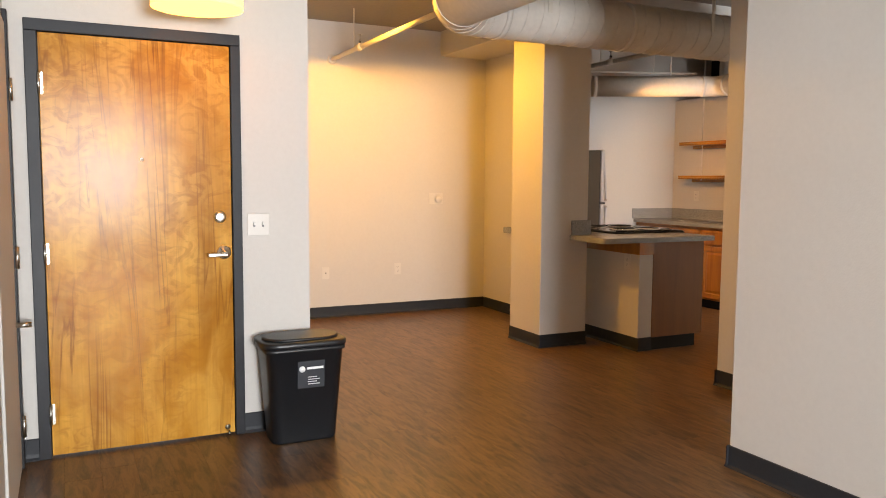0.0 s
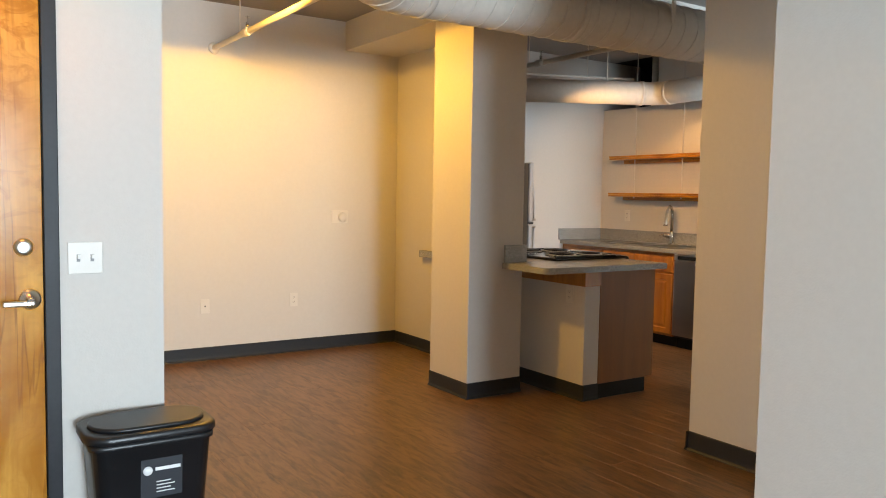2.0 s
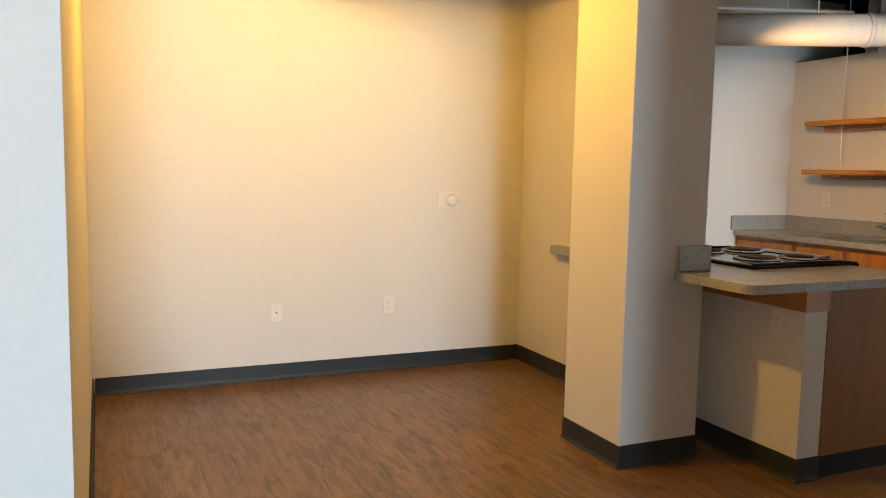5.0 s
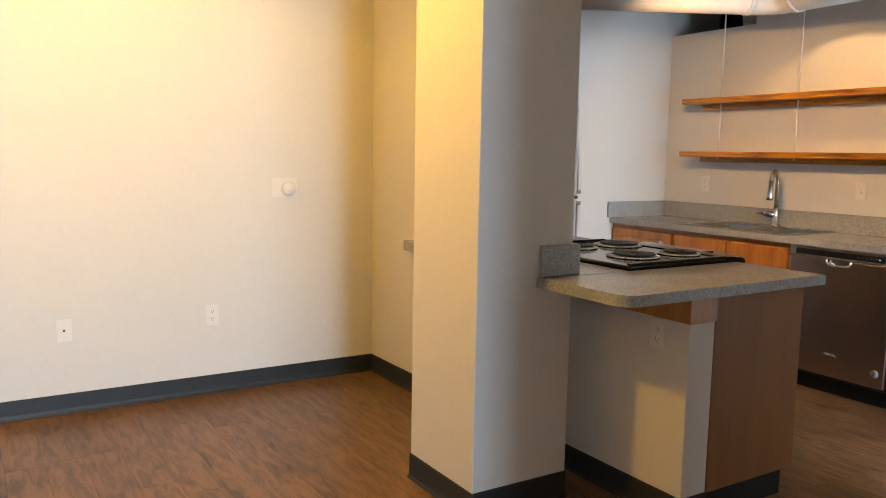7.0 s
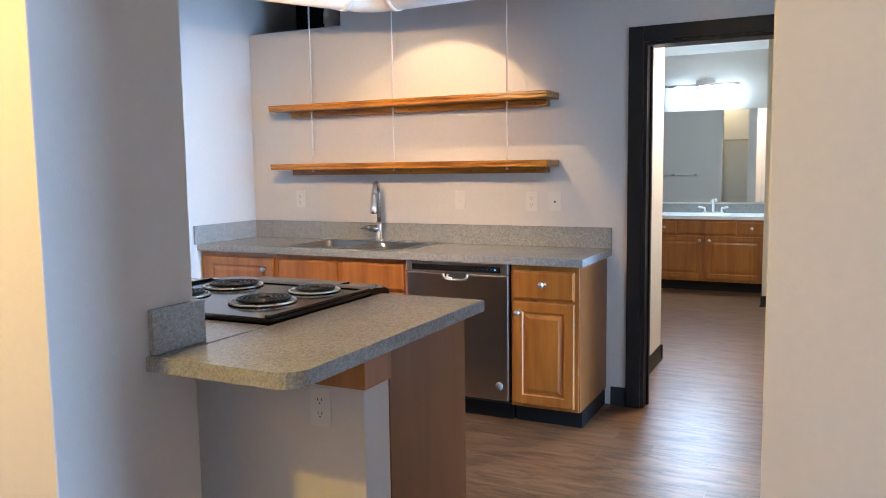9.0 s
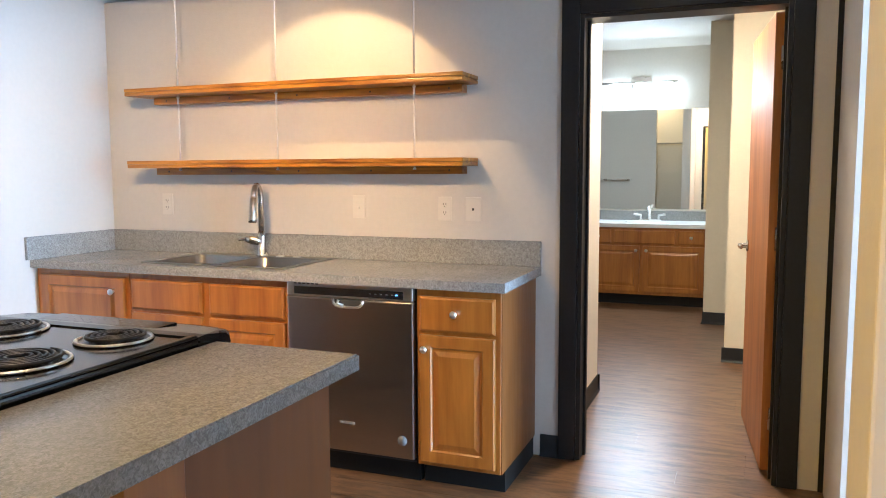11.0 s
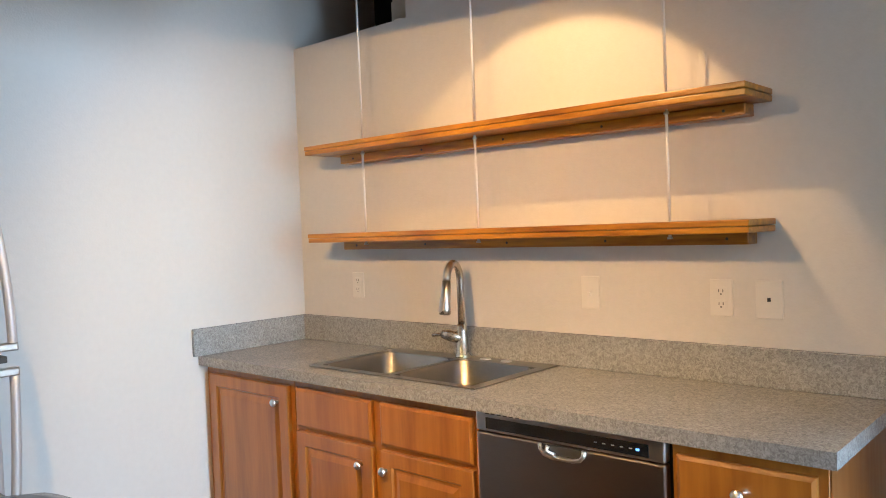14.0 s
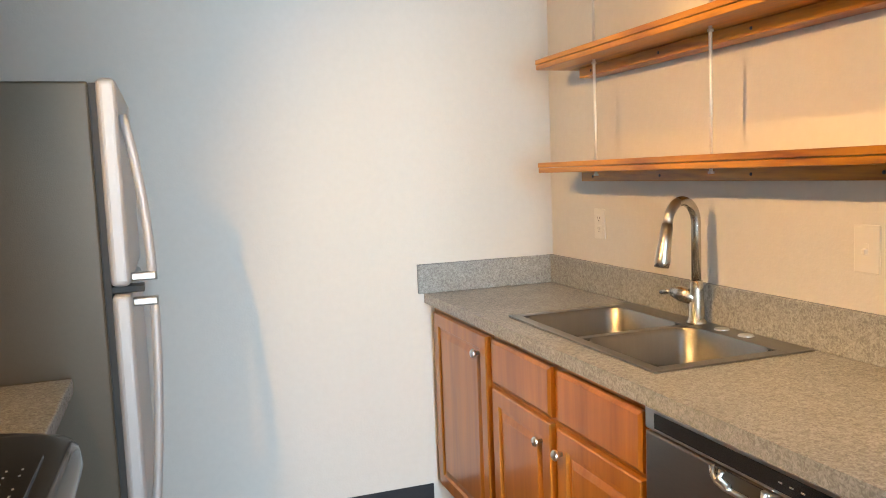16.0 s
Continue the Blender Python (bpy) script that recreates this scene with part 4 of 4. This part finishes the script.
# ---- peninsula ----
solid("half_wall", one(4.243, 4.378, 5.095, CY1 - 0.04, 0, 0.765, bev=0.003), PAINT, "low painted drywall end of the peninsula", "wall")
baseboard((4.243, 5.095 - E2), (4.243, CY1 - 0.04), (-1, 0))
baseboard((4.243, 5.095), (4.378, 5.095), (0, -1))
plate("wall_outlet", (4.243, 5.24, 0.70), "x-", "white duplex outlet on the peninsula wall")
solid("counter_support", one(4.232, 4.378, 5.085, CY1 - 0.05, 0.766, TOPZ, bev=0.002), CAB, "stained wood cap between half wall and worktop", "support", kind="")
cabinet("peninsula_cabinet", 4.905, 5.093, 5.465, TOPZ, 0.525, [(5.112, 5.45, 0.685, 0.832, False, 5.28, 0.765), (5.112, 5.45, 0.12, 0.668, True, 5.41, 0.61)],
        "brown veneer cabinet end of the peninsula", 1, 0.1, PANEL)
cabinet("corner_cabinet", 4.935, 6.265, 6.755, TOPZ, 0.615, [(6.29, 6.73, 0.685, 0.832, False, 6.55, 0.765), (6.29, 6.73, 0.12, 0.668, True, 6.33, 0.61)],
        "maple base cabinet between range and refrigerator", 1)


def rounded_slab(bm, x0, x1, y0, y1, z0, z1, r, corners, n=6):
    """A slab with some of its plan corners rounded."""
    pts = []
    for i, (cx, cy, a0) in enumerate(((x1, y1, 0), (x0, y1, 90), (x0, y0, 180), (x1, y0, 270))):
        if i in corners:
            sx, sy = (-1 if cx == x1 else 1), (-1 if cy == y1 else 1)
            for k in range(n + 1):
                a = radians(a0 + 90 * k / n)
                pts.append((cx + sx * r + r * math.cos(a), cy + sy * r + r * math.sin(a)))
        else:
            pts.append((cx, cy))
    lo, hi = [bm.verts.new((*p, z0)) for p in pts], [bm.verts.new((*p, z1)) for p in pts]
    bm.faces.new(lo[::-1])
    top = bm.faces.new(hi)
    for i in range(len(pts)):
        j = (i + 1) % len(pts)
        bm.faces.new((lo[i], lo[j], hi[j], hi[i]))
    bmesh.ops.bevel(bm, geom=list(top.edges), offset=0.004, segments=2, affect="EDGES")
    return bm


def worktop_peninsula():
    d = thing("worktop", (4.5, 5.3, TOPZ), "grey speckled laminate peninsula worktop with a rounded corner", "worktop")
    part("slab", rounded_slab(bmesh.new(), 3.868, 4.97, 5.045, 5.47, TOPZ, CT, 0.06, (2,)), LAM, d)
    part("slab", rounded_slab(bmesh.new(), 3.868, CX1 + 0.003, 5.47, CY0 - 0.003, TOPZ, CT, 0.06, ()), LAM, d)
    part("slab", rounded_slab(bmesh.new(), CX1 + 0.003, 4.308, 5.47, CY1 - 0.045, TOPZ, CT, 0.06, ()), LAM, d)
    part("column_splash", one(3.88, CX1 + 0.02, CY0 - 0.023, CY0 - 0.003, CT, CT + 0.118, 0.003), LAM, d)
    part("column_splash", one(CX1 + 0.003, CX1 + 0.02, CY0 - 0.0025, CY1 - 0.045, CT, CT + 0.118, 0.003), LAM, d)


worktop_peninsula()
d = thing("worktop", (4.65, 6.53, TOPZ), "grey laminate worktop between range and refrigerator", "worktop")
part("slab", one(AEX + 0.123, 5.02, 6.262, 6.758, TOPZ, CT, 0.004), LAM, d)
solid("wall_ledge", one(AEX - 0.06, AEX - 0.001, 6.1, 7.03, 0.822, 0.878, bev=0.003), LAM, "grey laminate ledge on the alcove wall", "ledge", kind="")


def kitchen_range():
    y0, y1, xb, xf = 5.487, 6.245, 4.315, 4.925
    d = thing("electric_range", ((xb + xf) / 2, (y0 + y1) / 2, 0), "black slide-in electric range with four coil burners", "range")
    part("body", one(xb, xf - 0.03, y0 + 0.004, y1 - 0.004, 0.02, CT - 0.002), BLACK, d)
    part("oven_door", one(xf - 0.03, xf, y0 + 0.01, y1 - 0.01, 0.2, 0.76, 0.006), BLACK, d)
    part("handle", tube(bmesh.new(), [(xf + 0.03, y0 + 0.06, 0.70), (xf + 0.03, y1 - 0.06, 0.70)], 0.012, 12), BLACK, d)
    part("drawer", one(xf - 0.03, xf - 0.005, y0 + 0.01, y1 - 0.01, 0.04, 0.19, 0.006), BLACK, d)
    top = part("cooktop", one(xb, xf - 0.005, y0 - 0.012, y1 + 0.012, CT + 0.001, CT + 0.018, 0.006), BLACK, d, "glossy black enamel cooktop")
    for a, b in ((y0 - 0.013, y0 + 0.008), (y1 - 0.008, y1 + 0.013)):
        part("side_rail", one(xb, xf - 0.021, a, b, CT + 0.0185, CT + 0.028, 0.004), BLACK, top)
    bm = bmesh.new()
    rows, n = [], 24
    for k in range(n + 1):
        u = 2 * k / n - 1
        out = 0.115 + 0.065 * (1 - abs(u) ** 6) ** 0.5
        yy = (y0 + y1) / 2 + u * ((y1 - y0) / 2 + 0.012)
        prof = [(-0.02, 0.022), (0.012, 0.024), (out - 0.05, 0.017), (out - 0.02, 0.012), (out - 0.005, 0.002), (out, -0.015), (out - 0.02, -0.045), (-0.02, -0.05)]
        rows.append([bm.verts.new((xf + px, yy, CT + pz)) for px, pz in prof])
    for p, q in zip(rows, rows[1:]):
        for i in range(len(p)):
            j = (i + 1) % len(p)
            bm.faces.new((p[i], p[j], q[j], q[i])).smooth = 1 < i < 6
    bm.faces.new(rows[0]), bm.faces.new(rows[-1][::-1])
    pan = part("control_panel", bm, BLACK, d, "raised black front control panel")
    pad = part("keypad", one(xf + 0.032, xf + 0.120, 5.66, 6.09, CT + 0.012, CT + 0.0230, 0.001), GLASSBLK, pan, "inset black touch keypad")
    for i in range(11):
        for j in range(3):
            if (i * 3 + j) % 7 != 5:
                part("button_mark", one(xf + 0.048 + j * 0.024, xf + 0.0515 + j * 0.024, 5.72 + i * 0.030, 5.727 + i * 0.030, CT + 0.0230, CT + 0.0233), MARK, pad)
    for cx, cy, r in ((4.545, 6.05, 0.075), (4.55, 5.69, 0.095), (4.80, 6.04, 0.095), (4.815, 5.665, 0.075)):
        z = CT + 0.018
        bn = part("burner", lathe(bmesh.new(), [(r + 0.022, 0.001), (r + 0.02, 0.006), (r + 0.006, 0.003), (r - 0.02, -0.004 + 0.006), (0.0, 0.0025)], (cx, cy, z), "Z", 32), BOWL, d, "dark polished drip bowl")
        part("trim_ring", tube(bmesh.new(), [(cx + (r + 0.017) * math.cos(math.pi * k / 18), cy + (r + 0.017) * math.sin(math.pi * k / 18), z + 0.005) for k in range(37)], 0.0045, 6, False), CHROME, bn, "chrome trim ring")
        turns = 4 if r < 0.09 else 5
        n = turns * 24
        pts = [(cx + (0.018 + (r - 0.018) * i / n) * math.cos(2 * math.pi * i / 24), cy + (0.018 + (r - 0.018) * i / n) * math.sin(2 * math.pi * i / 24), z + 0.014) for i in range(n + 1)]
        part("coil", tube(bmesh.new(), pts, 0.0052, 6), COIL, bn, "black spiral heating coil")


kitchen_range()


def fridge():
    y0, y1, xb, xf, h = 6.775, 7.53, 4.42, 5.175, 1.66
    d = thing("refrigerator", ((xb + xf) / 2, (y0 + y1) / 2, 0), "stainless top-freezer refrigerator with grey textured sides", "refrigerator")
    part("gasket", one(xf - 0.066, xf - 0.049, y0 + 0.012, y1 - 0.012, 0.08, h - 0.012), SLOT, d, "dark door gasket")
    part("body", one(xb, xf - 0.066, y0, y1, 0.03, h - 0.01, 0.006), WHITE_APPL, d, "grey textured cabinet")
    part("foot_grille", one(xb + 0.05, xf - 0.09, y0 + 0.02, y1 - 0.02, 0.0, 0.03), SLOT, d)
    for nm, z0, z1 in (("freezer_door", 1.125, h), ("fridge_door", 0.06, 1.105)):
        f = part(nm, one(xf - 0.050, xf, y0, y1, z0, z1, 0.016, 4), FRIDGE, d, "bright stainless door")
        up = nm == "freezer_door"
        za, zb = (1.135, 1.57) if up else (1.09, 0.42)
        pts = [(xf + 0.052, y0 + 0.05, za)]
        for i in range(1, 11):
            q = i / 10
            pts.append((xf + 0.005 + 0.047 * math.cos(q * math.pi / 2) ** 0.8, y0 + 0.05, za + (zb - za) * q))
        h = part("handle", tube(bmesh.new(), pts, 0.0125, 12), FRIDGE, f, "curved steel bar handle")
        part("handle_bracket", one(xf - 0.002, xf + 0.062, y0 + 0.035, y0 + 0.065, za - (0.0 if up else 0.022), za + (0.022 if up else 0.0), 0.004), DARKSTEEL, h)
    part("hinge_bracket", one(xf - 0.09, xf + 0.03, y0 + 0.03, y0 + 0.09, 1.106, 1.124, 0.002), SLOT, d)


fridge()


# ---- waste bin by the door ----
def bin_():
    cx, cy = 1.275, 4.20
    d = thing("waste_bin", (cx, cy, 0), "black plastic waste bin with a lid, beside the door", "bin")

    def ring(bm, hx, hy, z, r=0.05, n=4):
        out = []
        for sx, sy, a0 in ((1, 1, 0), (-1, 1, 90), (-1, -1, 180), (1, -1, 270)):
            for k in range(n + 1):
                a = radians(a0 + 90 * k / n)
                out.append(bm.verts.new((cx + sx * (hx - r) + r * math.cos(a), cy + sy * (hy - r) + r * math.sin(a), z)))
        return out

    def stack(levels, close=True):
        bm = bmesh.new()
        rs = [ring(bm, *lv) for lv in levels]
        for p, q in zip(rs, rs[1:]):
            for j in range(len(p)):
                bm.faces.new((p[j], p[(j + 1) % len(p)], q[(j + 1) % len(p)], q[j])).smooth = True
        bm.faces.new(rs[0][::-1]), bm.faces.new(rs[-1])
        return bm

    part("tub", stack([(0.165, 0.10, 0.0), (0.168, 0.103, 0.01), (0.20, 0.132, 0.47), (0.21, 0.142, 0.475), (0.21, 0.142, 0.495)]), DARKPL, d, "tapered black tub")
    lid = part("lid", stack([(0.214, 0.146, 0.495, 0.08), (0.223, 0.155, 0.500, 0.085), (0.223, 0.155, 0.520, 0.085), (0.216, 0.148, 0.527, 0.08), (0.206, 0.138, 0.527, 0.08)]), DARKPL, d, "black lid with an overhanging rim")
    part("flap", stack([(0.198, 0.118, 0.5275, 0.112), (0.197, 0.117, 0.537, 0.112), (0.190, 0.110, 0.541, 0.105)]), DARKPL, lid, "flat oval swing flap")
    # printed label on the front
    y = cy - 0.126

    def lab(u0, u1, v0, v1, off):
        bm = one(cx + u0, cx + u1, y - off - 0.001, y - off, v0, v1)
        for v in bm.verts:
            v.co.y -= (v.co.z - 0.38) * 0.053
        return bm

    lb = part("label", lab(-0.048, 0.092, 0.285, 0.425, 0.0), LABELM, d, "dark printed label with pale writing")
    part("emblem", lathe(bmesh.new(), [(0.016, 0), (0.016, -0.002), (0, -0.002)], (cx - 0.025, y - 0.002, 0.385), "Y", 20), INK, lb)
    part("title_bar", lab(0.0, 0.085, 0.382, 0.394, 0.002), INK, lb)
    for i in range(4):
        part("text_bar", lab(0.004, 0.052 + 0.014 * (i % 2), 0.340 - i * 0.012, 0.3435 - i * 0.012, 0.002), INK, lb)


bin_()


# ---- bathroom ----
def vanity():
    x, y0, y1, xw = 11.2, 4.52, 6.6, 11.757
    d = thing("vanity_cabinet", (11.5, 5.5, 0), "maple bathroom vanity with doors and drawers", "vanity")
    part("body", one(x, xw - 0.002, y0, y1, 0.11, 0.78), CAB, d)
    part("toe_kick", one(x + 0.08, xw - 0.005, y0, y1, 0, 0.11), KICK_AND_SHADE, d, "black toe kick")
    for a, b, kn in ((4.555, 4.80, 1), (4.83, 5.42, 0), (5.45, 5.69, 1), (5.72, 6.3, 0)):
        f = part("drawer_front", loft_rect(bmesh.new(), x - 0.001, a, b, 0.62, 0.755, SLABF), CAB, d)
        if kn:
            knob(x - 0.02, (a + b) / 2, 0.69, f)
    for a, b, ky in ((4.555, 5.135, 5.10), (5.165, 5.69, 5.20), (5.72, 6.3, 6.26)):
        f = part("door", loft_rect(bmesh.new(), x - 0.001, a, b, 0.14, 0.60, RAISED), CAB, d)
        knob(x - 0.02, ky, 0.555, f)
    t = thing("vanity_counter", (11.5, 5.5, 0.78), "white vanity counter with a grey splashback", "worktop")
    part("slab", one(x - 0.03, xw, y0, y1, 0.78, 0.82, 0.004), SINKWHITE, t)
    part("splashback", one(xw - 0.02, xw, y0, y1, 0.82, 0.92, 0.003), LAM, t)
    part("basin_rim", lathe(bmesh.new(), [(0.22, 0.0), (0.21, 0.008), (0.19, 0.006), (0.15, 0.001), (0, 0.0005)], (11.47, 5.13, 0.82), "Z", 32), SINKWHITE, t)
    f = thing("bathroom_faucet", (11.66, 5.13, 0.82), "chrome centreset faucet with two handles", "faucet")
    fx, fy, fz = 11.66, 5.13, 0.82
    part("base_plate", one(fx - 0.025, fx + 0.025, fy - 0.11, fy + 0.11, fz, fz + 0.015, 0.005), CHROME, f)
    part("spout", tube(bmesh.new(), [(fx, fy, fz + 0.01), (fx, fy, fz + 0.12), (fx - 0.03, fy, fz + 0.15), (fx - 0.11, fy, fz + 0.14), (fx - 0.13, fy, fz + 0.11)], 0.014, 10), CHROME, f)
    for sgn in (-1, 1):
        part("handle", tube(bmesh.new(), [(fx, fy + sgn * 0.09, fz + 0.01), (fx, fy + sgn * 0.09, fz + 0.06), (fx - 0.02, fy + sgn * 0.16, fz + 0.07)], 0.012, 10), CHROME, f)
    solid("mirror", one(xw - 0.007, xw, y0, y1, 0.94, 1.97), MIRROR, "large frameless wall mirror above the vanity", "mirror", kind="", at=(xw, 5.5, 0.94))
    v = thing("vanity_light", (xw, 5.3, 2.2), "bright frosted bathroom light bar above the mirror", "lamp")
    part("back_plate", one(xw - 0.02, xw, 5.15, 5.35, 2.19, 2.31, 0.004), CHROME, v)
    part("bar", tube(bmesh.new(), [(xw - 0.1, 4.88, 2.245), (xw - 0.1, 5.68, 2.245)], 0.012, 10), CHROME, v)
    part("arm", tube(bmesh.new(), [(xw - 0.02, 5.25, 2.25), (xw - 0.1, 5.25, 2.245)], 0.01, 8), CHROME, v)
    for yy in (4.97, 5.25, 5.53):
        part("glass_shade", lathe(bmesh.new(), [(0.03, 0.0), (0.07, -0.03), (0.085, -0.19), (0.0, -0.195)], (xw - 0.1, yy, 2.235), "Z", 20), BULB, v, "glowing frosted glass")


vanity()


def towel_bar():
    d = thing("towel_bar", (8.0, 6.2, 1.2), "chrome towel bar on the bathroom wall", "towel bar")
    part("bar", tube(bmesh.new(), [(8.07, 5.87, 1.2), (8.07, 6.48, 1.2)], 0.011, 10), CHROME, d)
    for y in (5.87, 6.48):
        part("bracket", tube(bmesh.new(), [(8.0, y, 1.2), (8.075, y, 1.2)], 0.016, 10), CHROME, d)


towel_bar()
d = thing("wire_shelf", (7.6, 5.5, 1.75), "white wire closet shelf", "shelf")
for i in range(5):
    part("wire", tube(bmesh.new(), [(7.53 + i * 0.07, 5.125, 1.75), (7.53 + i * 0.07, 5.945, 1.75)], 0.006, 6), PLATE, d)
door_closet()


# ---- floor planks ----
PW, PL, G = 0.152, 1.22, 0.0004


def plank_mesh(length):
    bm = bmesh.new()
    bx(bm, G, PW - G, G, length - G, -0.008, 0.0)
    top = [f for f in bm.faces if f.normal.z > 0.9 or all(abs(v.co.z) < 1e-6 for v in f.verts)]
    bmesh.ops.bevel(bm, geom=list({e for f in top for e in f.edges}), offset=0.0003, segments=1, affect="EDGES")
    return mesh_of("plank", bm, PLANK)


rng = random.Random(4)
PM = plank_mesh(PL)
rest = bmesh.new()
count = 0
X = -0.3
while X < 11.6:
    off = rng.random() * PL
    y = -8.0 - off
    while y < 8.2:
        if not (X > 7.0 and y + PL < 2.6) and not (X > 3.2 and y + PL < -0.2):
            near = -0.2 < X < 6.9 and y > 1.6 and y < 7.0
            if near and count < 300:
                ob = new("plank", PM)
                ob.location = (X, y, 0)
                ob.parent = floor
                count += 1
            else:
                bx(rest, X + G, X + PW - G, y + G, y + PL - G, -0.008, 0.0)
        y += PL
    X += PW
X = -0.3 - PW
while X > -4.2:
    y = -8.0 - rng.random() * PL
    while y < 3.0:
        bx(rest, X + G, X + PW - G, y + G, y + PL - G, -0.008, 0.0)
        y += PL
    X -= PW
part("plank_field", rest, PLANK, floor, "brown wood-look vinyl planks", "stuff")
